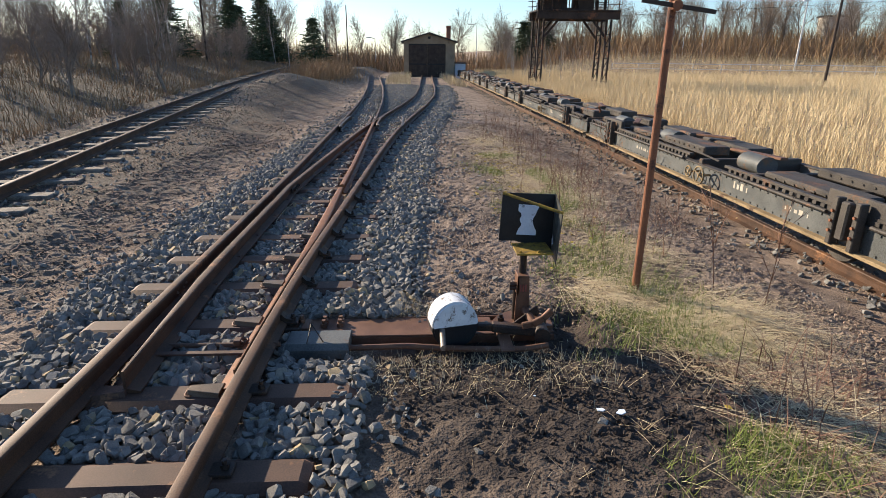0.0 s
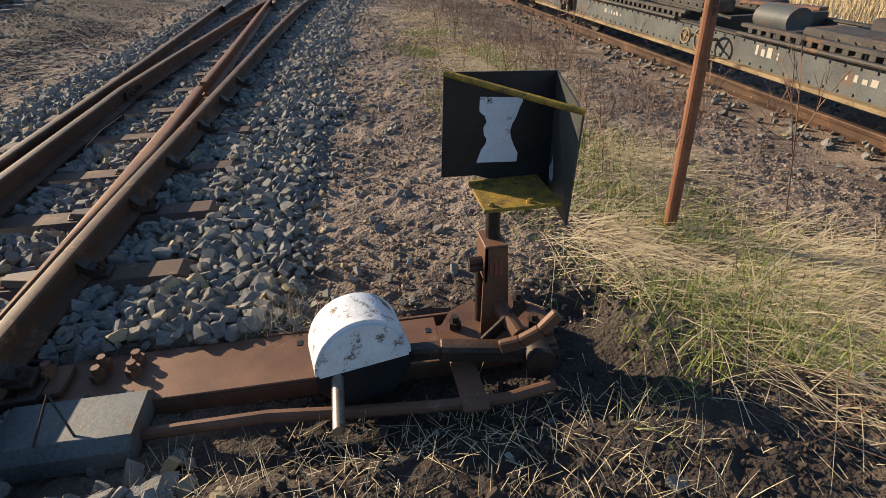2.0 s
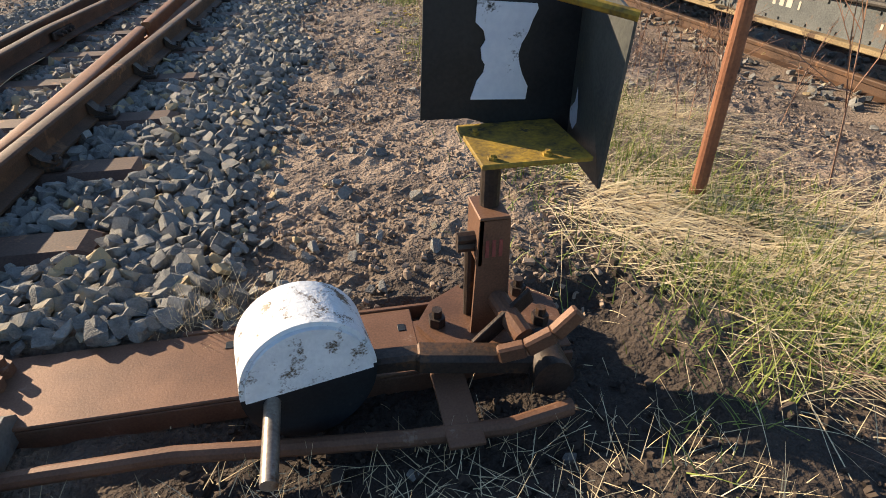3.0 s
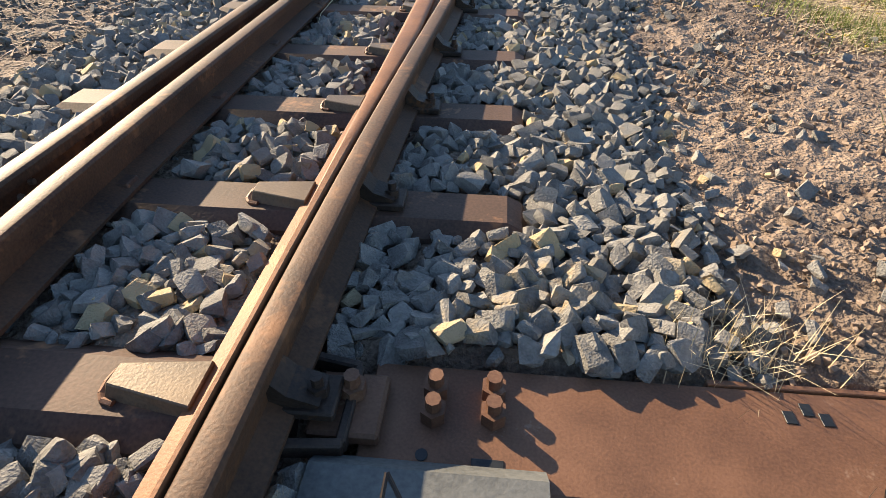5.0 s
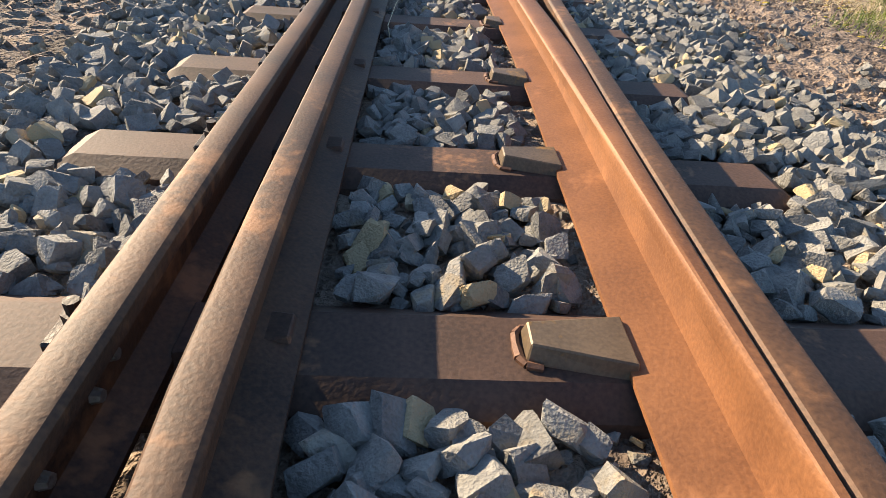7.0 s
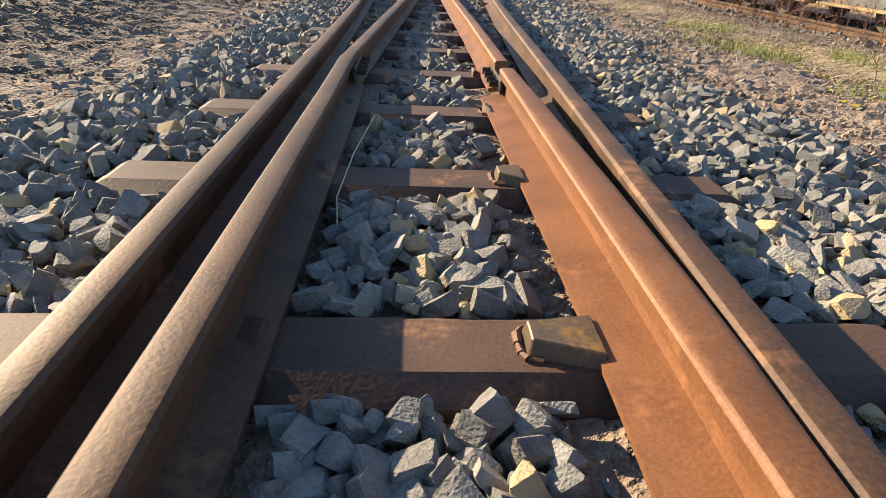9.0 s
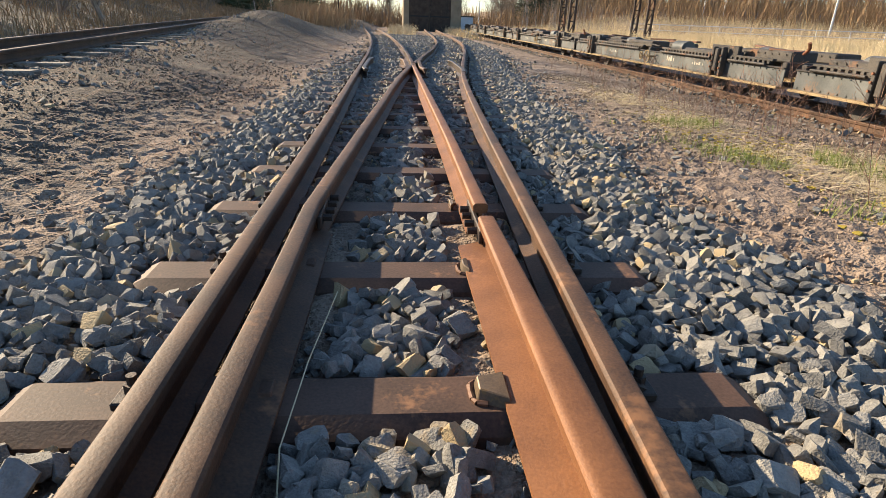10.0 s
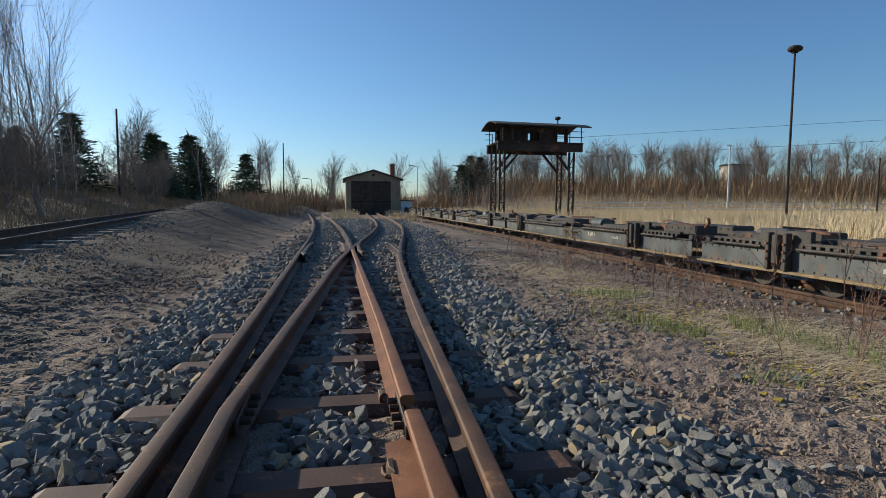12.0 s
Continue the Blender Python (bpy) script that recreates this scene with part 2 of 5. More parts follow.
def outline(bm, pts, y0, y1):
    """A flat shape given in x and z, extruded from y0 to y1."""
    front = [bm.verts.new((x, y0, z)) for x, z in pts]
    back = [bm.verts.new((x, y1, z)) for x, z in pts]
    bm.faces.new(front)
    bm.faces.new(back[::-1])
    for i in range(len(pts)):
        j = (i + 1) % len(pts)
        bm.faces.new((front[j], front[i], back[i], back[j]))
    bmesh.ops.recalc_face_normals(bm, faces=bm.faces[:])
    return bm


def interp(table, y):
    ys, xs = zip(*table)
    return float(np.interp(y, ys, xs))


def smooth_line(table, y0, y1, step=0.3):
    """Points of a line x(y), rounded at its corners."""
    ys = np.arange(y0, y1 + 1e-6, step)
    w = 1.2
    return [(np.mean([interp(table, y + d) for d in np.linspace(-w, w, 7)]), y) for y in ys]


def rail_mesh(line, base, top, head=0.060, foot=0.105, heads=None, half=False):
    """A rail with foot, web and rounded head swept along a line of (x, y); heads narrows the head along a blade."""
    bm = bmesh.new()
    hgt = top - base
    rings = []
    for i, (x, y) in enumerate(line):
        a, b = line[max(i - 1, 0)], line[min(i + 1, len(line) - 1)]
        t = Vector((b[0] - a[0], b[1] - a[1], 0)).normalized()
        n = Vector((t.y, -t.x, 0))
        w = head / 2 if heads is None else heads[i] / 2
        f, wb = foot / 2, 0.0075
        fr = f if not half else min(f, w + 0.006)
        prof = [(-f, 0), (-f, 0.010), (-f * 0.55, 0.019), (-wb, 0.030), (-wb, hgt - 0.043), (-w + 0.002, hgt - 0.036), (-w, hgt - 0.011), (-w * 0.93, hgt - 0.006), (-w * 0.80, hgt - 0.0022), (-w * 0.55, hgt),
                (w * 0.55, hgt), (w * 0.80, hgt - 0.0022), (w * 0.93, hgt - 0.006), (w, hgt - 0.011), (w - 0.002, hgt - 0.036), (min(wb, w), hgt - 0.043), (min(wb, w), 0.030), (fr * 0.55, 0.019), (fr, 0.010), (fr, 0)]
        rings.append([bm.verts.new(Vector((x, y, base + pz)) + n * px) for px, pz in prof])
    for r, s in zip(rings, rings[1:]):
        for j in range(len(r)):
            k = (j + 1) % len(r)
            bm.faces.new((r[j], r[k], s[k], s[j]))
    bm.faces.new(rings[0][::-1])
    bm.faces.new(rings[-1])
    bmesh.ops.recalc_face_normals(bm, faces=bm.faces[:])
    return bm


def rng(seed):
    return np.random.default_rng(seed)


# ---- plan of the tracks ----
RAIL = 0.134
C_MAIN = [(0, 0.0), (20, 0.0), (25, -0.05), (29, -0.09), (34, -0.22), (41, -0.55), (48, -1.0), (60, -1.8)]
C_TURN = [(0, 0.0), (14.6, 0.0), (15.2, 0.008), (15.65, 0.028), (16.1, 0.052), (16.6, 0.08), (17.1, 0.11), (17.6, 0.14), (18.2, 0.175), (19.6, 0.245), (21.4, 0.345), (23.5, 0.49), (25, 0.62), (28, 0.98), (31.4, 1.40), (36, 1.83), (42, 2.08), (50, 2.25), (61, 2.55)]
TIP, FROG = 14.12, 26.0


def ground_height(x, y):
    """The lie of the land: ballast bed, soil, the banks of the other tracks."""
    x, y = np.asarray(x, float), np.asarray(y, float)
    bed = np.interp(x, [-60, -30, -12, -8.5, -6.6, -5.4, -3.2, -1.9, -1.4, -1.0, 1.0, 1.5, 2.2, 4.0, 4.9, 7.0, 8.5, 60], [0.9, 0.9, 0.75, 0.55, 0.2, 0.1, 0.10, -0.04, -0.05, -0.045, -0.045, -0.05, -0.03, -0.10, -0.215, -0.215, -0.10, 0.0])
    lean = 0.35 - 0.13 * (y - 17.9) + 0.0011 * np.clip(y - 26, 0, 40) ** 2
    left = np.interp(x - lean, [-60, -14, -9, -6.4, -5.6, -2.6, -1.4, -0.5, 0.0], [1.0, 0.9, 0.65, 0.20, 0.13, 0.13, 0.0, -0.05, -0.05])
    w = np.clip((-1.35 - x) / 1.3, 0, 1)
    w = w * w * (3 - 2 * w)
    h = bed * (1 - w) + np.where(x < -1.2, left, bed) * w
    pit = np.clip((x - 0.45) / 0.12, 0, 1) * np.clip((2.55 - x) / 0.15, 0, 1) * np.clip((y - 14.42) / 0.12, 0, 1) * np.clip((15.12 - y) / 0.06, 0, 1)
    h = h - 0.075 * pit
    heap = 0.55 * np.exp(-(((x + 4.2) / 1.3) ** 2) - ((y - 38) / 4.5) ** 2)
    bank = 3.2 * np.clip((y - 74 + 0.25 * x) / 22, 0, 1) * np.clip((x - 14) / 10, 0, 1)
    rise = np.where(x < -1.6, 0.013 * np.clip(y - 18, 0, 45) * np.clip((-1.6 - x) / 1.5, 0, 1), 0)
    return h + heap + bank + rise


# ---- ground ----
def ground_sheet():
    xs = np.concatenate([[-900, -400, -200, -120, -80], np.arange(-60, -12, 2.0), np.arange(-12, -2.4, 0.35), np.arange(-2.4, 4.6, 0.045), np.arange(4.6, 9, 0.3), np.arange(9, 62, 2.5), [80, 120, 200, 400, 900]])
    ys = np.concatenate([[-500, -200, -80, -30, -10, 0, 5, 9], np.arange(10, 24, 0.045), np.arange(24, 34, 0.16), np.arange(34, 66, 1.0), np.arange(66, 130, 4.0), [160, 220, 400, 900, 1800]])
    gx, gy = np.meshgrid(xs, ys)
    z = ground_height(gx, gy)
    r = rng(3)
    near = (gx > -12) & (gx < 8) & (gy > 9) & (gy < 60)
    for s, a in ((2.3, 0.018), (6.1, 0.012), (15.0, 0.010)):
        z = z + near * a * np.array([noise.noise((float(px) * s * 0.6, float(py) * s * 0.6, s)) for px, py in zip(gx.ravel(), gy.ravel())]).reshape(gx.shape)
    fine = (gx > -2.4) & (gx < 4.6) & (gy > 10) & (gy < 24)
    z = z + fine * r.normal(0, 0.0055, gx.shape)
    nx, ny = len(xs), len(ys)
    verts = np.stack([gx, gy, z], -1).reshape(-1, 3)
    i = np.arange(ny - 1)[:, None] * nx + np.arange(nx - 1)[None]
    faces = np.stack([i, i + 1, i + nx + 1, i + nx], -1).reshape(-1, 4)
    me = bpy.data.meshes.new("ground")
    me.from_pydata(verts.tolist(), [], faces.tolist())
    me.materials.append(M_SOIL)
    tagged(new("ground", me), "brown gravelly soil between disused yard tracks", "ground", kind="structure")


ground_sheet()


def scatter(name, protos, places, sizes, material, label, category, seed, tilt=math.pi, flat=1.0):
    """One mesh of many small pieces: protos are (verts, faces) arrays, places the centres."""
    r = rng(seed)
    vs, fs, n = [], [], 0
    for p, s in zip(places, sizes):
        v, f = protos[r.integers(len(protos))]
        a, b, c = r.uniform(-tilt, tilt), r.uniform(-tilt, tilt), r.uniform(-math.pi, math.pi)
        m = np.array(Euler((a, b, c)).to_matrix())
        q = (v * s) @ m.T
        q[:, 2] *= flat
        vs.append(q + p)
        fs.append(f + n)
        n += len(v)
    me = bpy.data.meshes.new(name)
    me.from_pydata(np.concatenate(vs).tolist(), [], [list(map(int, t)) for f in fs for t in f])
    me.materials.append(material)
    return tagged(new(name, me), label, category, kind="stuff")


def rock_proto(seed, squash=(1, 0.8, 0.6)):
    """A crushed stone: a skewed block with knocked-off corners and edges."""
    r = rng(seed)
    bm = bmesh.new()
    corners = {}
    for sx in (-1, 1):
        for sy in (-1, 1):
            for sz in (-1, 1):
                corners[sx, sy, sz] = np.array([sx, sy, sz]) * 0.66 + r.uniform(-0.26, 0.26, 3)
    for (sx, sy, sz), c in corners.items():
        near = [corners[-sx, sy, sz], corners[sx, -sy, sz], corners[sx, sy, -sz]]
        for k in r.permutation(3)[: 2 + int(r.random() < 0.35)]:
            bm.verts.new((c + (near[k] - c) * r.uniform(0.08, 0.30)) * np.array(squash))
    out = bmesh.ops.convex_hull(bm, input=bm.verts[:])
    bmesh.ops.delete(bm, geom=[g for g in out["geom_interior"] if isinstance(g, bmesh.types.BMVert)], context="VERTS")
    bm.verts.index_update()
    v = np.array([list(q.co) for q in bm.verts])
    f = np.array([[q.index for q in t.verts] for t in bm.faces])
    bm.free()
    return v, f


ROCKS = [rock_proto(s, (1.08, 0.66 + 0.06 * (s % 6), 0.46 + 0.07 * (s % 5))) for s in range(24)]

SLEEPERS = [11.5, 12.2, 12.85, 13.50, 14.12, 14.94, 15.60, 16.23, 16.85, 17.58, 18.28] + [18.98 + 0.68 * k for k in range(27)]


def sleeper_half(y):
    return 0.86 if y < 21 else 0.86 + min(0.55, (y - 21) * 0.09)


def sleeper_mid(y):
    return (interp(C_MAIN, y) + interp(C_TURN, y)) / 2


def rails_at(y):
    return [interp(C_MAIN, y) - 0.405, interp(C_TURN, y) + 0.405, interp(C_MAIN, y) + 0.405, interp(C_TURN, y) - 0.405]


def ballast():
    r = rng(11)
    places, sizes, near = [], [], []
    y = 10.6
    while y < 47:
        s = 0.035 if y < 20 else 0.035 + (y - 20) * 0.0009
        step = s * 1.12
        for x in np.arange(-1.75, 3.6, step):
            px, py = x + r.uniform(-0.5, 0.5) * step, y + r.uniform(-0.5, 0.5) * step
            left = sleeper_mid(py) - 1.22 - 0.25 * noise.noise((py * 0.7, 3, 0)) - (0.10 if py > 15 else 0.0)
            right = interp(C_TURN, py) + 1.22 + 0.28 * noise.noise((py * 0.8, 9, 0)) + 0.12
            edge = min(px - left, right - px)
            if edge < 0 and r.random() > 0.22 * math.exp(edge * 5.0):
                continue
            if px > 0.55 and 14.5 < py < 15.10 or (px > 1.05 and py < 14.55):
                if r.random() > 0.06 or 14.7 < py < 15.12:
                    continue
            if TIP < py < FROG and (-0.15 < px - rails_at(py)[2] < 0.06 or -0.06 < px - max(rails_at(py)[3], -0.30) < 0.135):
                continue
            if any(abs(px - rx) < 0.062 for rx in rails_at(py)):
                continue
            k = min(range(len(SLEEPERS)), key=lambda j: abs(SLEEPERS[j] - py))
            if abs(SLEEPERS[k] - py) < 0.115 and abs(px - sleeper_mid(py)) < sleeper_half(SLEEPERS[k]) + 0.02:
                continue
            size = s * r.uniform(0.62, 1.35) * (0.75 if edge < 0.1 else 1)
            g = float(ground_height(px, py))
            z = g + size * 0.25 + r.uniform(0, 0.028) * (edge > 0.05)
            (near if len(near) < 300 and 16.95 < py < 17.48 and abs(px) < 0.9 else places).append(((px, py, z), size))
        y += step
    bed = thing("ballast_bed", (0, 0, 0), "loose grey crushed-stone ballast with some ochre stones", "ballast", kind="structure")
    rest = scatter("ballast_stones", ROCKS, [p for p, _ in places], [s for _, s in places], M_STONE, "", "", 12, 0.9)
    rest.parent = bed
    # a second, lower layer that closes the gaps
    low = [q for q in [((r.uniform(-1.2, 1.3), r.uniform(11, 24), -0.045), r.uniform(0.012, 0.02)) for _ in range(6000)] if not (q[0][0] > 0.4 and 14.3 < q[0][1] < 15.2)]
    deep = scatter("ballast_chips", ROCKS, [p for p, _ in low], [s for _, s in low], M_STONE, "", "", 13, 0.9)
    deep.parent = bed
    return bed, near


BED, NEAR_STONES = ballast()


def clods():
    r = rng(21)
    places, sizes = [], []
    for _ in range(55000):
        y = 10.5 + 17 * r.random() ** 1.6
        x = r.uniform(1.25, 4.7) if r.random() < 0.72 else r.uniform(-4.4, -1.4)
        places.append((x, y, float(ground_height(x, y)) + 0.001))
        sizes.append(r.uniform(0.004, 0.016) * (1.7 if r.random() < 0.08 else 1))
    def kind_of(q):
        if q[0] < 0:
            return 2
        return 1 if math.hypot(q[0] - 2.15, q[1] - 14.1) + 0.5 * noise.noise((q[0] * 2, q[1] * 2, 1)) < 1.05 else 0

    for k, (m0, label) in enumerate(((M_CLOD, "crumbs of dry brown soil and grit on the ground"), (M_SHADED_CLOD, "crumbs of damp soil round the lever, darkened for its shade"), (M_CINDER, "grey-brown cinders and grit beyond the track"))):
        mine = [i for i, q in enumerate(places) if kind_of(q) == k]
        scatter("soil_crumbs", ROCKS[:8], [places[i] for i in mine], [sizes[i] for i in mine], m0, label, "soil", 22 + 10 * k)
    places, sizes = [], []
    for _ in range(160):
        x, y = r.uniform(1.4, 4.6), r.uniform(11, 26)
        places.append((x, y, float(ground_height(x, y)) + 0.004))
        sizes.append(r.uniform(0.012, 0.035))
    scatter("stray_stones", ROCKS, places, sizes, M_STONE, "grey stones strewn over the soil", "stone", 23, 0.5)


clods()


# ---- the turnout ----
def rail_thing(name, line, label, material=M_RAIL, **kw):
    ob = obj_of(name, rail_mesh(line, 0.004, RAIL, **kw), material)
    return tagged(ob, label, "rail")


def side(table, s, y0, y1, step=0.3):
    return [(x + s, y) for x, y in smooth_line(table, y0, y1, step)]


stock_left = rail_thing("stock_rail", side(C_MAIN, -0.405, 2.0, 60.0), "straight rusty brown stock rail of the turnout")
# pale pegs stand in for light shining through drilled holes in the web
for y, z in ((15.49, 0.078), (15.44, 0.060), (15.33, 0.062)):
    part("bolt", rod(bmesh.new(), (-0.3985, y, z), (-0.386, y, z), 0.011, 0.008, n=8), M_WORN, stock_left, "pale peg for the light through a hole in the web")
rail_thing("stock_rail", side(C_TURN, 0.405, 2.0, 61.0), "curved rusty brown stock rail of the turnout")
JOINT_R, JOINT_L = 18.62, 18.76



open_line = [(-0.205, TIP), (-0.225, 14.6), (-0.238, 15.0), (-0.255, 15.4), (-0.261, 15.8), (-0.260, 16.4), (-0.257, 17.2), (-0.250, 18.0)]
open_line += [(x - 0.405 - 0.04 * max(0.0, 1 - (y - 18.6) / 3.0), y) for x, y in smooth_line(C_TURN, 18.6, FROG - 0.15)]
blade, rest = [q for q in open_line if q[1] < JOINT_L - 0.05], [q for q in open_line if q[1] > JOINT_L - 0.2]
w_open = [float(np.interp(y, [TIP, 15.4], [0.018, 0.062])) for _, y in blade]
rail_thing("point_rail", blade, "open rusty switch blade standing off the stock rail", heads=w_open, foot=0.148)
rail_thing("closure_rail", rest, "rusty curved rail between switch blade and frog")


def w_shut(y):
    stock = np.mean([interp(C_TURN, y + d) for d in np.linspace(-1.2, 1.2, 7)]) + 0.375
    return float(np.clip(stock - 0.379 - interp(C_MAIN, y), 0.012, np.interp(y, [17.3, 18.5], [0.086, 0.062])))


shut_line = []
for y in np.arange(TIP, FROG - 0.1, 0.15):
    w = w_shut(y)
    x = interp(C_MAIN, y) + 0.375 + w / 2
    stock = np.mean([interp(C_TURN, y + d) for d in np.linspace(-1.2, 1.2, 7)]) + 0.375
    shut_line.append((min(x, stock - w / 2 - 0.004), float(y)))
blade, rest = [q for q in shut_line if q[1] <= JOINT_R], [q for q in shut_line if q[1] > JOINT_R - 0.14]
rail_thing("point_rail", blade, "orange-brown switch blade lying against the stock rail", M_BLADE, heads=[w_shut(y) for _, y in blade], foot=0.20, half=True)
rail_thing("closure_rail", rest, "orange-brown straight rail between switch blade and frog", M_BLADE)
rail_thing("frog_rail", side(C_MAIN, 0.405, FROG + 0.25, 60.0), "rusty rail running on from the frog")
rail_thing("frog_rail", side(C_TURN, -0.405, FROG + 0.25, 61.0), "rusty rail running on from the frog")


def frog_nose():
    t = thing("frog", (0, 0, 0), "rusty steel crossing frog where two rails meet", "turnout frog")
    x = interp(C_MAIN, FROG) + 0.405
    bm = bmesh.new()
    outline(bm, [(-0.05, 0.004), (0.05, 0.004), (0.035, RAIL), (-0.035, RAIL)], -0.3, 0.35)
    bmesh.ops.transform(bm, matrix=Matrix.Translation((x, FROG + 0.05, 0)), verts=bm.verts[:])
    part("nose", bm, M_RAIL, t)
    for s in (-1, 1):
        bm = rail_mesh([(x + s * (0.17 if k in (0, 5) else 0.115) + 0.03 * (k - 2.5) * s * 0.2, FROG - 0.9 + 0.45 * k) for k in range(6)], 0.004, RAIL)
        part("wing_rail", bm, M_RAIL, t)
    for cx, y0 in ((interp(C_MAIN, FROG) - 0.33, FROG), (interp(C_TURN, FROG) + 0.33, FROG)):
        bm = rail_mesh([(cx + (0.05 if k in (0, 8) else 0) * (1 if cx < 0 else -1), y0 - 1.2 + 0.3 * k) for k in range(9)], 0.004, RAIL + 0.004, foot=0.08)
        part("check_rail", bm, M_DARKSTEEL, t)


frog_nose()


def sleeper(y, detailed):
    hx, mx = sleeper_half(y), sleeper_mid(y)
    t = thing("steel_sleeper", (mx, y, 0), "trough-shaped rusty steel sleeper bedded in ballast", "sleeper", "turnout sleepers")
    bm = bmesh.new()
    prof = [(-0.13, -0.085), (-0.115, -0.030), (-0.066, 0.0), (0.066, 0.0), (0.115, -0.030), (0.13, -0.085)]
    hr = 0.44 if abs(y - 14.94) < 0.01 else 1.0 if abs(y - 14.12) < 0.01 else hx
    xs = [-hx - 0.03, -hx, -hx + 0.04, hr - 0.04, hr, hr + 0.03]
    drop = [0.075, 0.02, 0.0, 0.0, 0.02, 0.075]
    rows = [[bm.verts.new((x, py, max(pz - d, -0.09))) for py, pz in prof] for x, d in zip(xs, drop)]
    for a, b in zip(rows, rows[1:]):
        for j in range(5):
            bm.faces.new((a[j], a[j + 1], b[j + 1], b[j]))
    bm.faces.new(rows[0])
    bm.faces.new(rows[-1][::-1])
    bmesh.ops.recalc_face_normals(bm, faces=bm.faces[:])
    part("body", bm, M_SLEEPER, t)
    if not detailed:
        return
    ls, rs, rb, lb = [x - mx for x in rails_at(y)]
    if y < TIP:
        rb, lb = rs, ls
    # slide chairs under the blades, with sloping noses towards the middle
    for x0, d in ((ls, 1), (rs, -1)):
        if y > TIP - 0.5 and y < 19:
            bm = bmesh.new()
            a, b = (x0 + 0.05, x0 + 0.215) if d > 0 else (0.375 + w_shut(y) / 2 - 0.088 - mx, x0 - 0.295)
            lo = [bm.verts.new(q) for q in ((b - d * 0.006, -0.034, 0.0), (b - d * 0.006, 0.036, 0.0), (a, 0.060, 0.0), (a, -0.062, -0.004))]
            hi = [bm.verts.new(q) for q in ((b - d * 0.012, -0.022, 0.030), (b - d * 0.012, 0.028, 0.030), (a, 0.052, 0.026), (a, -0.054, 0.026))]
            bm.faces.new(hi)
            bm.faces.new(lo[::-1])
            for i in range(4):
                j = (i + 1) % 4
                bm.faces.new((lo[i], lo[j], hi[j], hi[i]))
            bmesh.ops.recalc_face_normals(bm, faces=bm.faces[:])
            bmesh.ops.bevel(bm, geom=bm.edges[:], offset=0.0025, segments=1, affect="EDGES")
            part("slide_chair", bm, M_SLEEPER if d > 0 else M_CHAIR, t)
            if d < 0:
                bm = bmesh.new()
                rw = rng(int(y * 100))
                pts = [(b + 0.05, 0.042), (b + 0.006, 0.040), (b - 0.004, 0.026), (b - 0.005, 0.0), (b - 0.003, -0.024), (b + 0.006, -0.038), (b + 0.03, -0.043)]
                for p, q in zip(pts, pts[1:]):
                    rod(bm, (p[0], p[1], 0.002), (q[0], q[1], 0.002), rw.uniform(0.005, 0.009), rw.uniform(0.005, 0.009), n=6)
                part("weld_seam", bm, M_PLATE, t, "lumpy rusty weld seam")
    for x0, d in ((ls, -1), (rs, 1)):
        bm = bmesh.new()
        box(bm, (min(x0 + d * 0.03, x0 + d * 0.13), -0.045, 0.001), (max(x0 + d * 0.03, x0 + d * 0.13), 0.045, 0.022), 0.004)
        bolt_head(bm, (x0 + d * 0.095, 0, 0.020), 0.019, 0.045)
        part("rail_clip", bm, M_DARKSTEEL, t)
    if y < 19 and y > TIP:
        bm = bmesh.new()
        outline(bm, [(rs + 0.010, 0.014), (rs + 0.09, 0.014), (rs + 0.105, 0.03), (rs + 0.05, 0.05), (rs + 0.012, 0.095)], -0.035, 0.035)
        part("brace", bm, M_DARKSTEEL, t)


for k, y in enumerate(SLEEPERS):
    sleeper(y, 11 < y < 30)


def joint_bars():
    for x, y, d in ((interp(C_MAIN, JOINT_R) + 0.402, JOINT_R, -1), (-0.238, JOINT_L, 1)):
        t = thing("rail_joint", (x, y, 0.004), "bolted fishplate joint in the rail web", "rail joint", "rail joints")
        bm = box(bmesh.new(), (min(d * 0.009, d * 0.026), -0.20, 0.035), (max(d * 0.009, d * 0.026), 0.20, 0.088), 0.004)
        part("fishplate", bm, M_DARKSTEEL, t)
        for py in (-0.13, -0.045, 0.045, 0.13):
            bm = bmesh.new()
            rod(bm, (d * 0.024, py, 0.062), (d * 0.062, py, 0.062), 0.015, n=6)
            part("bolt", bm, M_DARKSTEEL, t)


joint_bars()


def straw_stem():
    bm = bmesh.new()
    pts = [(-0.10, 18.02, 0.045), (-0.135, 17.66, 0.04), (-0.155, 17.40, 0.012), (-0.14, 17.28, -0.01)]
    for a, b in zip(pts, pts[1:]):
        rod(bm, a, b, 0.0018, n=5)
    tagged(obj_of("straw_stem", bm, M_STRAW), "single pale straw stem lying across a sleeper", "straw")


straw_stem()


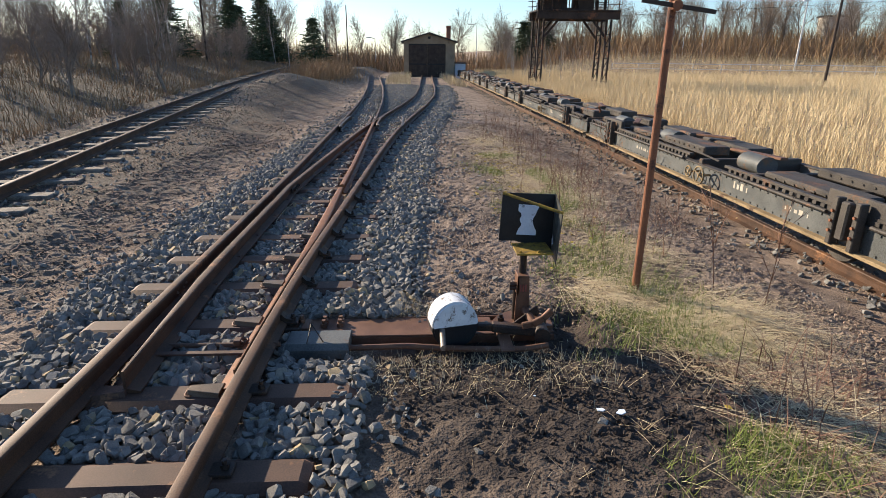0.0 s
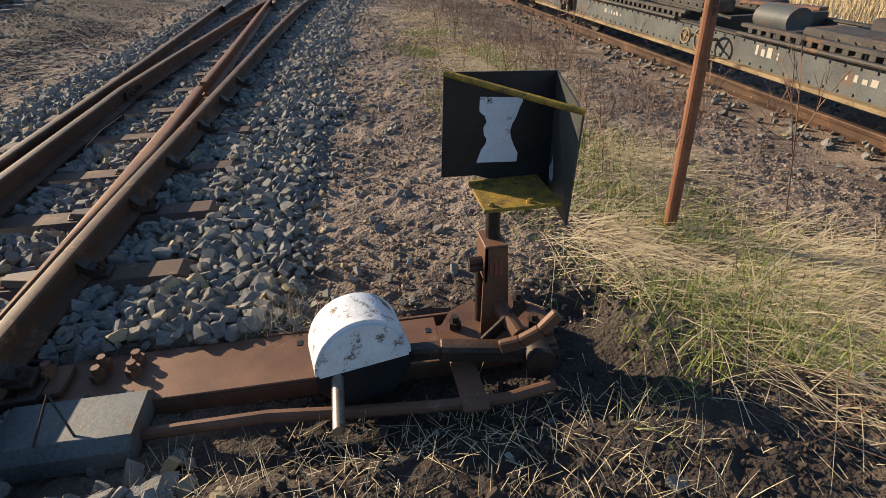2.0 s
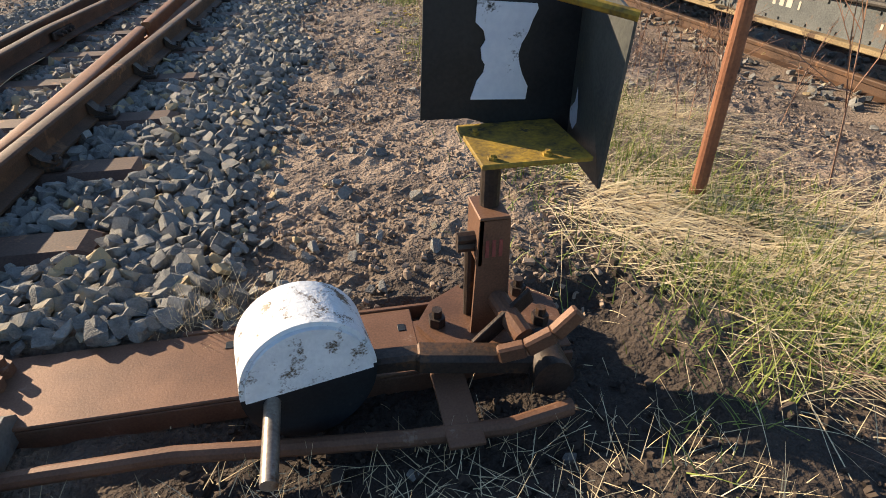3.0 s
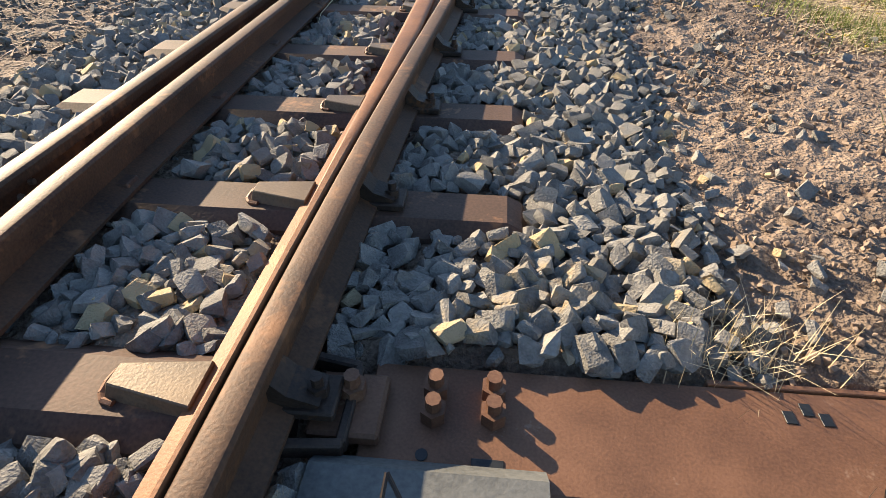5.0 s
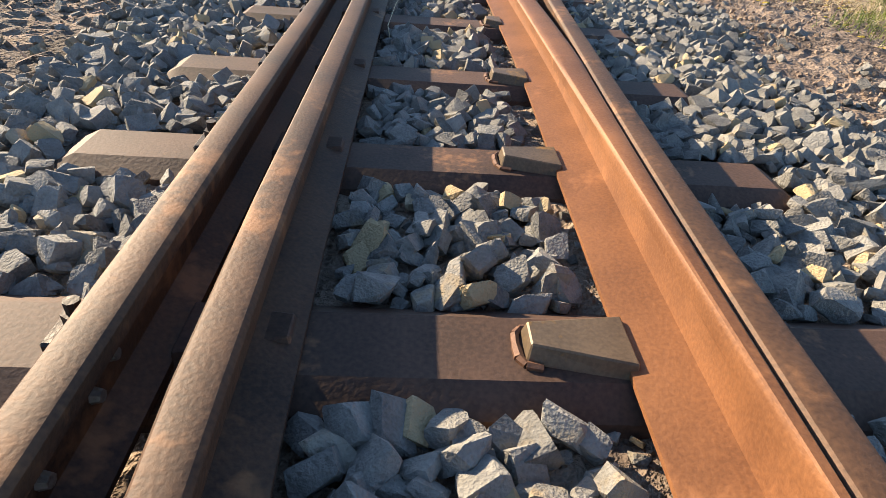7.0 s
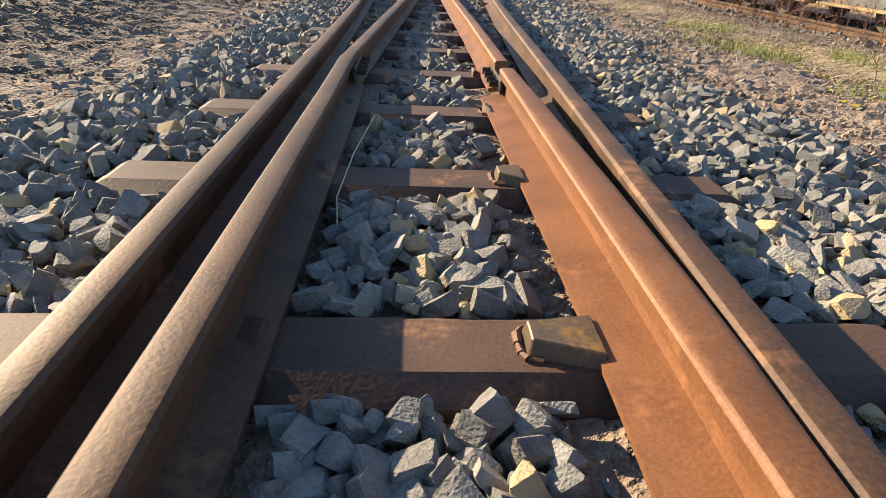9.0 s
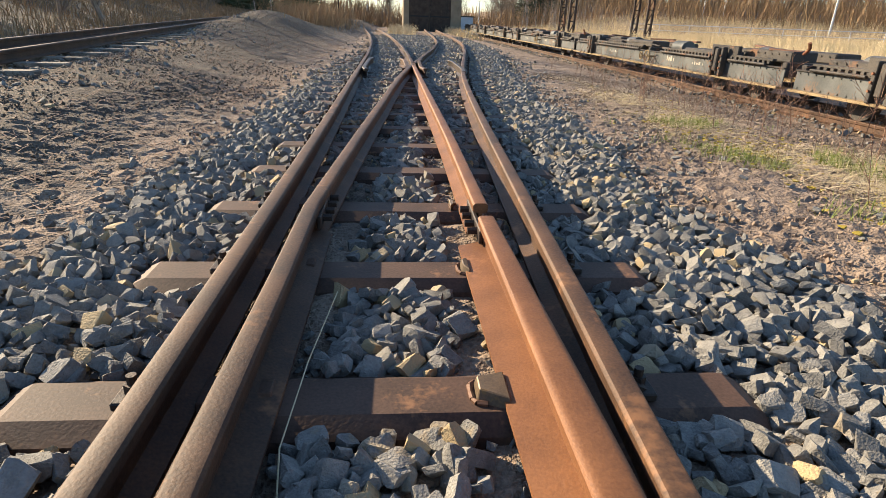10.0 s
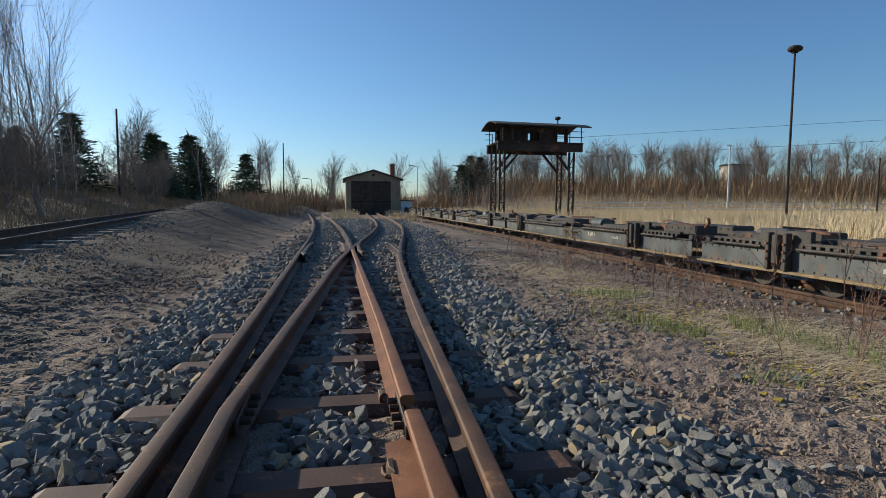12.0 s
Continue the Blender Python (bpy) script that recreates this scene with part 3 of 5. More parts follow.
# ---- the lever stand ----
def lever_stand():
    t = thing("switch_lever", (0, 0, 0), "hand-thrown switch lever on a rusty steel base, number painted in red", "switch lever")
    zp = -0.035
    bm = box(bmesh.new(), (0.60, 14.60, zp - 0.012), (1.98, 14.855, zp), 0.003)
    for x0 in (1.55,):
        box(bm, (1.30, 14.857, zp - 0.05), (2.1, 14.870, zp + 0.004), 0.002)
        box(bm, (1.97, 14.62, zp - 0.012), (2.42, 14.80, zp - 0.001), 0.003)
    part("base_plate", bm, M_PLATE, t, "long rusty steel base plate")
    bm = box(bmesh.new(), (0.60, 14.600, zp - 0.075), (2.42, 14.612, zp - 0.014), 0.002)
    part("flange", bm, M_PLATE, t)
    bm = box(bmesh.new(), (0.50, 14.66, zp + 0.002), (0.64, 14.80, zp + 0.032), 0.006)
    part("bracket", bm, M_PLATE, t)
    bolts = [(0.575, 14.75, zp + 0.03), (0.735, 14.79, zp), (0.735, 14.735, zp), (0.853, 14.795, zp), (0.853, 14.74, zp)]
    for b in bolts:
        bm = bolt_head(bmesh.new(), b, 0.027, 0.052)
        part("bolt", bm, M_PLATE, t)
    # thin black pieces on the plate paint the dark inside its holes
    bm = bmesh.new()
    rod(bm, (0.722, 14.655, zp - 0.001), (0.722, 14.655, zp + 0.0022), 0.012, n=12)
    box(bm, (0.815, 14.638, zp - 0.001), (0.875, 14.656, zp + 0.0022), 0.0006)
    for x0, y0 in ((1.43, 14.78), (1.47, 14.80), (1.50, 14.78), (1.93, 14.76)):
        box(bm, (x0, y0, zp - 0.001), (x0 + 0.022, y0 + 0.028, zp + 0.0022), 0.0006)
    tagged(part("slots", bm, M_BLACK, t), kind="stuff")
    # the round bearing plate and upright of the signal post
    bm = bmesh.new()
    outline(bm, [(1.985, 14.755), (2.045, 14.85), (2.165, 14.92), (2.33, 14.91), (2.43, 14.80), (2.42, 14.66), (2.15, 14.63), (2.03, 14.67)], -zp - 0.020, -zp - 0.003)
    bmesh.ops.transform(bm, matrix=Matrix(((1, 0, 0, 0), (0, 0, 1, 0), (0, -1, 0, 0), (0, 0, 0, 1))), verts=bm.verts[:])
    bmesh.ops.recalc_face_normals(bm, faces=bm.faces[:])
    part("bearing_plate", bm, M_PLATE, t)
    for x0, y0 in ((2.045, 14.745), (2.33, 14.84), (2.35, 14.70)):
        part("nut", bolt_head(bmesh.new(), (x0, y0, zp + 0.022), 0.026, 0.05), M_DARKSTEEL, t)
    bm = bmesh.new()
    outline(bm, [(2.135, zp + 0.02), (2.245, zp + 0.02), (2.232, 0.33), (2.148, 0.33)], 14.692, 14.702)
    box(bm, (2.148, 14.692, 0.325), (2.232, 14.815, 0.336), 0.003)
    outline(bm, [(2.148, 0.20), (2.150, 0.33), (2.160, 0.33), (2.158, 0.20)], 14.692, 14.81)
    part("upright", bm, M_PLATE, t, "bent steel upright with a faded red number")
    faded = mat("faded_red_paint", (0.20, 0.05, 0.04), (0.30, 0.08, 0.06), 20)
    for k in range(3):
        bm = bmesh.new()
        box(bm, (2.166 + 0.019 * k, 14.6895, 0.225), (2.176 + 0.019 * k, 14.6915, 0.275), 0.0005)
        part("number_bar", bm, faded, t)
    bm = rod(bmesh.new(), (2.195, 14.765, zp), (2.195, 14.765, 0.53), 0.027, n=14)
    rod(bm, (2.15, 14.78, zp), (2.15, 14.78, 0.22), 0.016, n=10)
    part("post", bm, M_DARKSTEEL, t)
    bm = bmesh.new()
    for z0 in (0.235, 0.26):
        rod(bm, (2.10, 14.74, z0), (2.17, 14.74, z0), 0.016, n=8)
    part("pin", bm, M_DARKSTEEL, t)
    # horizontal shaft, fork and curved claw
    bm = rod(bmesh.new(), (2.20, 14.73, 0.10), (2.25, 14.58, 0.05), 0.030, n=14)
    part("shaft", bm, M_PLATE, t)
    bm = bmesh.new()
    pts = [(2.16, 14.525, 0.055), (2.23, 14.512, 0.075), (2.30, 14.505, 0.115), (2.36, 14.505, 0.175)]
    for a, b in zip(pts, pts[1:]):
        beam(bm, a, b, 0.030, 0.045, 0.006)
    part("claw", bm, M_PLATE, t, "bent claw with a worn face")
    bm = bmesh.new()
    beam(bm, (1.74, 14.60, 0.02), (1.99, 14.585, 0.025), 0.055, 0.050, 0.01)
    beam(bm, (1.95, 14.585, 0.025), (2.30, 14.54, 0.005), 0.07, 0.06, 0.012)
    part("lever_arm", bm, M_DARKSTEEL, t)
    part("hub", rod(bmesh.new(), (2.30, 14.47, 0.0), (2.30, 14.60, 0.0), 0.055, n=18), M_DARKSTEEL, t)
    part("web_plate", beam(bmesh.new(), (2.12, 14.60, 0.02), (2.30, 14.67, 0.11), 0.012, 0.05, 0.002), M_DARKSTEEL, t)
    # counterweight: half white, half black disc
    mw = Matrix.Translation((1.672, 14.575, 0.076)) @ Matrix.Rotation(radians(-1), 4, "Y") @ Matrix.Rotation(radians(10), 4, "Z")
    for name, a0, a1, m0 in (("white_half", 0, 180, M_WHITE), ("black_half", 180, 360, M_BLACK)):
        bm = bmesh.new()
        pts = [(0.165 * math.cos(radians(a0 + (a1 - a0) * k / 24)), 0.165 * math.sin(radians(a0 + (a1 - a0) * k / 24))) for k in range(25)]
        outline(bm, pts, -0.085, 0.095)
        es = [e for e in bm.edges if abs(e.verts[0].co.y - e.verts[1].co.y) < 1e-4 and e.calc_length() < 0.1]
        bmesh.ops.bevel(bm, geom=es, offset=0.012, segments=2, affect="EDGES")
        bmesh.ops.transform(bm, matrix=mw, verts=bm.verts[:])
        part(name, bm, m0, t, "counterweight half in chipped white paint" if a0 == 0 else "counterweight half in worn black paint")
    bm = rod(bmesh.new(), (1.592, 14.50, 0.058), (1.590, 14.285, 0.034), 0.020, n=16)
    part("handle", bm, M_WORN, t, "stub of round steel handle")
    # drive rod and short cover in front
    bm = bmesh.new()
    pts = [(0.66, 14.475, -0.06), (1.05, 14.475, -0.055), (1.35, 14.462, -0.042), (1.6, 14.44, -0.05), (1.9, 14.405, -0.045), (2.15, 14.385, -0.035), (2.32, 14.40, -0.02)]
    rings = [[bm.verts.new((x, y + 0.02 * math.cos(k * math.pi / 5), z + 0.02 * math.sin(k * math.pi / 5))) for k in range(10)] for x, y, z in pts]
    for r0, r1 in zip(rings, rings[1:]):
        for k in range(10):
            bm.faces.new((r0[k], r0[(k + 1) % 10], r1[(k + 1) % 10], r1[k]))
    bm.faces.new(rings[0])
    bm.faces.new(rings[-1][::-1])
    bmesh.ops.recalc_face_normals(bm, faces=bm.faces[:])
    part("drive_rod", bm, M_PLATE, t)
    bm = bmesh.new()
    box(bm, (1.99, 14.345, -0.035), (2.08, 14.60, -0.023), 0.002)
    part("stay", bm, M_PLATE, t)
    bm = bmesh.new()
    prof = [(-0.13, -0.09), (-0.125, -0.035), (-0.09, -0.005), (0.09, -0.005), (0.125, -0.035), (0.13, -0.09)]
    outline(bm, prof, 0.0, 0.42)
    bmesh.ops.transform(bm, matrix=pose(0.53, 14.51, 0.012, 0, 0, -90), verts=bm.verts[:])
    part("rod_cover", bm, M_GREYPAINT, t, "grey trough cover over the drive rod")
    bm = bmesh.new()
    for a, b in (((0.67, 14.42, 0.006), (0.685, 14.545, 0.085)), ((0.685, 14.545, 0.085), (0.78, 14.44, 0.006))):
        rod(bm, a, b, 0.004, n=6)
    part("wire_handle", bm, M_DARKSTEEL, t)
    bm = bmesh.new()
    for yy in (14.62, 14.83):
        beam(bm, (0.42, yy, 0.0), (0.58, yy + (0.02 if yy < 14.7 else -0.02), -0.01), 0.02, 0.035, 0.004)
    beam(bm, (0.575, 14.64, -0.01), (0.575, 14.81, -0.01), 0.02, 0.035, 0.004)
    part("clip_frame", bm, M_DARKSTEEL, t, "dark open frame bolted to the rail")
    bm = bmesh.new()
    for k in range(14):
        a, c = 2 * math.pi * k / 14, 2 * math.pi * (k + 1) / 14
        rod(bm, (0.27 + 0.022 * math.cos(a), 14.40 + 0.022 * math.sin(a), 0.05), (0.27 + 0.022 * math.cos(c), 14.40 + 0.022 * math.sin(c), 0.05), 0.009, n=6)
    box(bm, (0.20, 14.37, 0.03), (0.25, 14.43, 0.062), 0.006)
    part("eyelet", bm, M_SLEEPER, t)
    # box on the far side of the rails
    bm = bmesh.new()
    outline(bm, prof, 0.0, 0.30)
    bmesh.ops.transform(bm, matrix=pose(-0.82, 14.455, 0.012, 0, 0, -90), verts=bm.verts[:])
    part("rod_cover", bm, M_GREYPAINT, t, "grey trough cover over the drive rod")
    bm = rod(bmesh.new(), (-0.5, 14.40, 0.02), (0.5, 14.40, 0.02), 0.016, n=10)
    box(bm, (-0.40, 14.25, 0.03), (0.34, 14.29, 0.045), 0.003)
    part("stretcher", bm, M_SLEEPER, t)
    t.location, t.scale = (0.026, 0.225, -0.012), (0.92, 1.0, 1.0)


lever_stand()


def signal_box_plate():
    t = thing("switch_signal", (0, 0, 0), "black switch signal plate with a white hourglass figure", "switch signal")
    bm = outline(bmesh.new(), [(1.876, 0.548), (1.985, 0.546), (2.232, 0.458), (2.232, 0.858), (1.890, 0.872)], 14.997, 15.004)
    part("back_plate", bm, M_BLACK, t)
    bm = bmesh.new()
    left = [(1.998, 0.795), (1.996, 0.752), (2.014, 0.735), (2.019, 0.716), (2.009, 0.700), (2.012, 0.676), (2.020, 0.664), (2.017, 0.648), (2.003, 0.630), (1.989, 0.590)]
    right = [(2.118, 0.583), (2.121, 0.612), (2.106, 0.640), (2.098, 0.662), (2.094, 0.684), (2.099, 0.705), (2.112, 0.728), (2.120, 0.752), (2.131, 0.775), (2.128, 0.785)]
    outline(bm, left + right, 14.9925, 14.9965)
    part("hourglass_figure", bm, M_SIGNWHITE, t, "flaking white hourglass shape")
    bm = bmesh.new()
    v = [bm.verts.new(q) for q in ((2.233, 15.004, 0.858), (2.222, 14.755, 0.797), (2.198, 14.745, 0.470), (2.233, 15.004, 0.455), (2.239, 15.004, 0.858), (2.228, 14.755, 0.797), (2.204, 14.745, 0.470), (2.239, 15.004, 0.455))]
    for f in ((0, 1, 2, 3), (7, 6, 5, 4), (0, 4, 5, 1), (1, 5, 6, 2), (2, 6, 7, 3), (3, 7, 4, 0)):
        bm.faces.new([v[i] for i in f])
    bmesh.ops.recalc_face_normals(bm, faces=bm.faces[:])
    part("side_plate", bm, M_SIDE, t, "bent side plate, black paint worn to grey")
    bm = bmesh.new()
    outline(bm, [(-0.055, 0.62), (-0.048, 0.585), (-0.020, 0.560), (-0.028, 0.535), (-0.052, 0.520), (-0.075, 0.545), (-0.070, 0.58)], -0.0035, -0.001)
    bmesh.ops.transform(bm, matrix=Matrix.Translation((2.2305, 15.0, 0)) @ Matrix.Rotation(radians(90), 4, "Z"), verts=bm.verts[:])
    for q in bm.verts:
        q.co.x = 2.2305 - 0.004 - 0.10 * (15.004 - q.co.y)
    part("paint_patch", bm, M_SIGNWHITE, t)
    bm = box(bmesh.new(), (1.958, 14.765, 0.522), (2.190, 14.994, 0.533), 0.002)
    part("shelf", bm, M_YELLOW, t, "yellow shelf overgrown with moss")
    for x0, y0 in ((1.985, 14.93), (2.10, 14.79), (1.985, 14.79)):
        part("rivet", bolt_head(bmesh.new(), (x0, y0, 0.533), 0.010, 0.012), M_YELLOW, t)
    bm = rod(bmesh.new(), (1.892, 14.985, 0.872), (2.225, 14.748, 0.800), 0.010, n=8)
    part("brace", bm, M_YELLOW, t, "mossy round brace across the top")


signal_box_plate()


def leaning_pole():
    t = thing("iron_pole", (3.08, 15.56, -0.06), "rusty iron pole with a short crossbar, leaning slightly", "pole")
    bm = rod(bmesh.new(), (0, 0, -0.1), (0.055, 0.1, 2.6), 0.030, 0.028, n=14)
    part("shaft", bm, M_POLE, t)
    bm = bmesh.new()
    beam(bm, (-0.20, 0.02, 2.13), (0.33, 0.02, 2.06), 0.012, 0.030, 0.002)
    part("crossbar", bm, M_DARKSTEEL, t)
    bm = rod(bmesh.new(), (0.05, 0.0, 2.10), (0.05, 0.06, 2.10), 0.036, n=8)
    part("clamp", bm, M_POLE, t)


leaning_pole()


# ---- side tracks ----
def climb(bm, rise):
    """Lifts a track towards the far end."""
    for v in bm.verts:
        v.co.z += rise * min(max(v.co.y - 18, 0), 45)
    return bm


def wood_track(name, x_of, z_top, y0, y1, step, label, sleeper_label, jut, rise=0.0):
    for s in (-0.405, 0.405):
        ob = obj_of("rail", rail_mesh([(x_of(y) + s, y) for y in np.arange(y0, y1, 1.0)], z_top - 0.125, z_top)
                    if not rise else climb(rail_mesh([(x_of(y) + s, y) for y in np.arange(y0, y1, 1.0)], z_top - 0.125, z_top), rise), M_RAIL)
        tagged(ob, label, "rail")
    r = rng(31)
    bm = box(bmesh.new(), (-0.78 - jut, -0.10, -0.14), (0.78 + jut, 0.10, 0.0), 0.012)
    first = tagged(obj_of("timber_sleeper", bm, M_TIMBER), sleeper_label, "sleeper", name)
    k = 0
    for y in np.arange(y0 + 0.4, y1, step):
        m = pose(x_of(y) + r.uniform(-0.05, 0.05), y, z_top - 0.128 + rise * min(max(y - 18, 0), 45), 0, 0, r.uniform(-3, 3) + (math.degrees(math.atan(0.13)) if z_top > 0.1 else 0))
        if k == 0:
            first.matrix_basis = m
        else:
            copy_thing(first, m)
        k += 1


LEFT_X = lambda y: -3.65 - 0.13 * (y - 17.9) + 0.0011 * max(0, y - 26) ** 2
WAGON_X = lambda y: 5.75
wood_track("left track sleepers", LEFT_X, 0.30, 6.0, 66.0, 0.72, "rusty rail of the side track on the bank", "weathered timber sleeper under the side track", 0.1, 0.013)
wood_track("wagon track sleepers", WAGON_X, -0.10, 3.0, 62.0, 0.70, "rusty rail under the parked wagons", "cracked timber sleeper under the wagon track", 0.12)


def track_gravel():
    r = rng(33)
    places, sizes = [], []
    for _ in range(9000):
        y = 10 + 40 * r.random() ** 1.5
        if r.random() < 0.5:
            x = 5.75 + r.normal(0, 0.75)
            z = -0.21
        else:
            x = LEFT_X(y) + r.normal(0, 0.85)
            z = float(ground_height(x, y))
        places.append((x, y, z + 0.01))
        sizes.append(r.uniform(0.018, 0.045))
    scatter("side_track_gravel", ROCKS, places, sizes, M_STONE, "sparse grey gravel round the side tracks", "gravel", 34, 0.8)


track_gravel()


# ---- the row of transporter wagons ----
def wagon():
    """A low transporter wagon, its near side at x = 0, from y = 0 to 9.15; z from the railhead."""
    t = thing("transporter_wagon", (0, 0, 0), "low riveted steel transporter wagon, grey and rusty, parked", "railway wagon", "parked wagons")
    L, W = 9.15, 1.35
    r = rng(41)
    for s, x0 in (("near", 0.0), ("far", W)):
        bm = box(bmesh.new(), (x0 - 0.008, 0, 0.28), (x0 + 0.008, L, 0.53), 0.002)
        part("solebar", bm, M_GREYPAINT, t, "long riveted solebar in worn grey paint")
        bm = box(bmesh.new(), (x0 - 0.085, 0.0, 0.245), (x0 + 0.06, L, 0.282), 0.006)
        part("lower_flange", bm, M_OCHRE, t, "dusty ochre lower flange")
        bm = box(bmesh.new(), (x0 - 0.03, 0, 0.53), (x0 + 0.07, L, 0.55), 0.004)
        part("upper_flange", bm, M_WAGON, t)
    bm = bmesh.new()
    for y in np.arange(0.12, L, 0.14):
        for z in (0.305, 0.505):
            box(bm, (-0.018, y - 0.010, z - 0.010), (-0.006, y + 0.010, z + 0.010))
    tagged(part("rivets", bm, M_GREYPAINT, t), kind="stuff")
    # toothed locking bars and the pipes along the side
    for y0, y1 in ((0.30, 1.35), (1.75, 3.7), (4.6, 7.5), (7.9, 8.9)):
        bm = box(bmesh.new(), (-0.01, y0, 0.615), (0.05, y1, 0.65), 0.004)
        for y in np.arange(y0 + 0.05, y1 - 0.06, 0.115):
            box(bm, (-0.018, y, 0.575), (0.05, y + 0.058, 0.618), 0.003)
        part("rack_bar", bm, M_WAGON, t, "toothed locking bar")
        bm = rod(bmesh.new(), (-0.055, y0 + 0.08, 0.595 - 0.03), (-0.055, y1 - 0.05, 0.595 - 0.03), 0.020, n=8)
        part("pipe", bm, M_WAGON, t)
    for y in (1.55, 7.7):
        bm = box(bmesh.new(), (-0.11, y - 0.16, 0.28), (-0.03, y - 0.10, 0.76), 0.008)
        box(bm, (-0.11, y + 0.10, 0.28), (-0.03, y + 0.16, 0.76), 0.008)
        box(bm, (-0.125, y - 0.05, 0.36), (-0.05, y + 0.05, 0.74), 0.015)
        part("clamp_bracket", bm, M_WAGON, t, "upright clamp bracket of dark steel")
        for z in (0.42, 0.52, 0.62):
            for dy in (-0.13, 0.13):
                part("bolt", rod(bmesh.new(), (-0.128, y + dy, z), (-0.10, y + dy, z), 0.016, n=6), M_POLE, t)
        bm = box(bmesh.new(), (0.0, y - 0.38, 0.55), (0.06, y + 0.38, 0.79), 0.01)
        part("gusset", bm, M_WAGON, t)
    # cross members, wheel pans and loose iron on top
    for y in (0.05, 0.75, 1.55, 2.4, 3.3, 4.3, 5.3, 6.2, 7.0, 7.7, 8.45, 9.05):
        bm = box(bmesh.new(), (0.0, y - 0.05, 0.42), (W, y + 0.05, 0.62), 0.01)
        part("cross_beam", bm, M_WAGON, t)
    for y0, y1, z in ((0.2, 1.3, 0.74), (1.9, 3.2, 0.70), (4.6, 5.9, 0.72), (6.3, 7.4, 0.70), (8.0, 8.9, 0.73)):
        for x0 in (0.18, W - 0.55):
            dz = r.uniform(-0.03, 0.03)
            bm = box(bmesh.new(), (x0, y0, 0.60), (x0 + 0.37, y1, z + dz), 0.02)
            for y in np.arange(y0 + 0.12, y1 - 0.1, 0.16):
                rod(bm, (x0 - 0.012, y, z + dz - 0.05), (x0 + 0.01, y, z + dz - 0.05), 0.013, n=6)
            part("wheel_cradle", bm, M_WAGON, t, "riveted cradle for standard-gauge wheels")
    for y in (1.0, 3.75, 6.1, 8.3):
        bm = rod(bmesh.new(), (0.42, y - 0.22, 0.66), (0.42, y + 0.22, 0.66), 0.13, n=18)
        part("air_cylinder", bm, M_GREYPAINT, t)
    bm = bmesh.new()
    pts = [(0.03, 3.9, 0.66), (0.02, 4.5, 0.70), (0.05, 5.6, 0.69), (0.03, 6.2, 0.74), (0.05, 6.7, 0.68)]
    for a, b in zip(pts, pts[1:]):
        rod(bm, a, b, 0.014, n=6)
    part("hose", bm, M_WAGON, t)
    for x0, y0, l, a in ((0.3, 0.5, 0.5, 20), (0.9, 1.9, 0.7, -10), (0.5, 3.9, 0.9, 8), (0.8, 5.5, 0.6, 30), (0.4, 7.6, 0.7, -25), (1.0, 8.5, 0.5, 50)):
        bm = box(bmesh.new(), (-0.05, -l / 2, 0), (0.05, l / 2, 0.035), 0.006, pose(x0, y0, 0.75, r.uniform(-4, 4), 0, a))
        part("loose_bar", bm, M_PLATE, t)
    # hand wheels on the near side
    for y, R in ((4.0, 0.125), (4.28, 0.075)):
        bm = bmesh.new()
        n = 20
        for k in range(n):
            a, b = 2 * math.pi * k / n, 2 * math.pi * (k + 1) / n
            rod(bm, (-0.16, y + R * math.cos(a), 0.44 + R * math.sin(a)), (-0.16, y + R * math.cos(b), 0.44 + R * math.sin(b)), 0.012, n=6)
        for k in range(4):
            a = math.pi * k / 2 + 0.4
            rod(bm, (-0.155, y, 0.44), (-0.16, y + R * math.cos(a), 0.44 + R * math.sin(a)), 0.009, n=5)
        rod(bm, (-0.17, y, 0.44), (0.0, y, 0.44), 0.018, n=8)
        part("hand_wheel", bm, M_OCHRE, t, "spoked brake hand wheel")
    # faded lettering, as plain bars
    for y0, n, h in ((2.1, 5, 0.055), (3.15, 4, 0.09), (6.0, 6, 0.05)):
        bm = bmesh.new()
        for k in range(n):
            box(bm, (-0.0105, y0 + 0.085 * k, 0.40), (-0.0085, y0 + 0.085 * k + 0.02 + 0.012 * (k * 7 % 4), 0.40 + h * (0.7 + 0.3 * (k % 2))))
        tagged(part("lettering_bars", bm, M_CONCRETE, t, "faded pale lettering"), kind="stuff")
    bm = bmesh.new()
    box(bm, (-0.011, 7.85, 0.29), (-0.0085, 7.93, 0.50))
    part("white_mark", bm, M_WHITE, t)
    # wheels and springs
    for y in (0.9, 1.9, 7.25, 8.25):
        for x0 in (0.22, 1.03):
            bm = rod(bmesh.new(), (x0, y, 0.22), (x0 + 0.075, y, 0.22), 0.22, n=24)
            rod(bm, (x0 - 0.02, y, 0.22), (x0 + 0.09, y, 0.22), 0.06, n=12)
            w = part("wheel", bm, M_WAGON, t)
        bm = rod(bmesh.new(), (0.2, y, 0.22), (1.15, y, 0.22), 0.045, n=10)
        part("axle", bm, M_WAGON, t)
    bm = bmesh.new()
    rod(bm, (0.65, -0.13, 0.42), (0.65, 0.1, 0.42), 0.06, n=12)
    rod(bm, (0.65, 9.05, 0.42), (0.65, 9.28, 0.42), 0.06, n=12)
    part("coupling", bm, M_POLE, t)
    bm = bmesh.new()
    pts = [(0.3, 0.15, 0.74), (0.28, 0.05, 0.80), (0.24, -0.02, 0.83), (0.2, -0.05, 0.90)]
    for a, b in zip(pts, pts[1:]):
        rod(bm, a, b, 0.022, n=8)
    part("hook", bm, M_POLE, t, "rusty hook sticking up at the end")
    return t


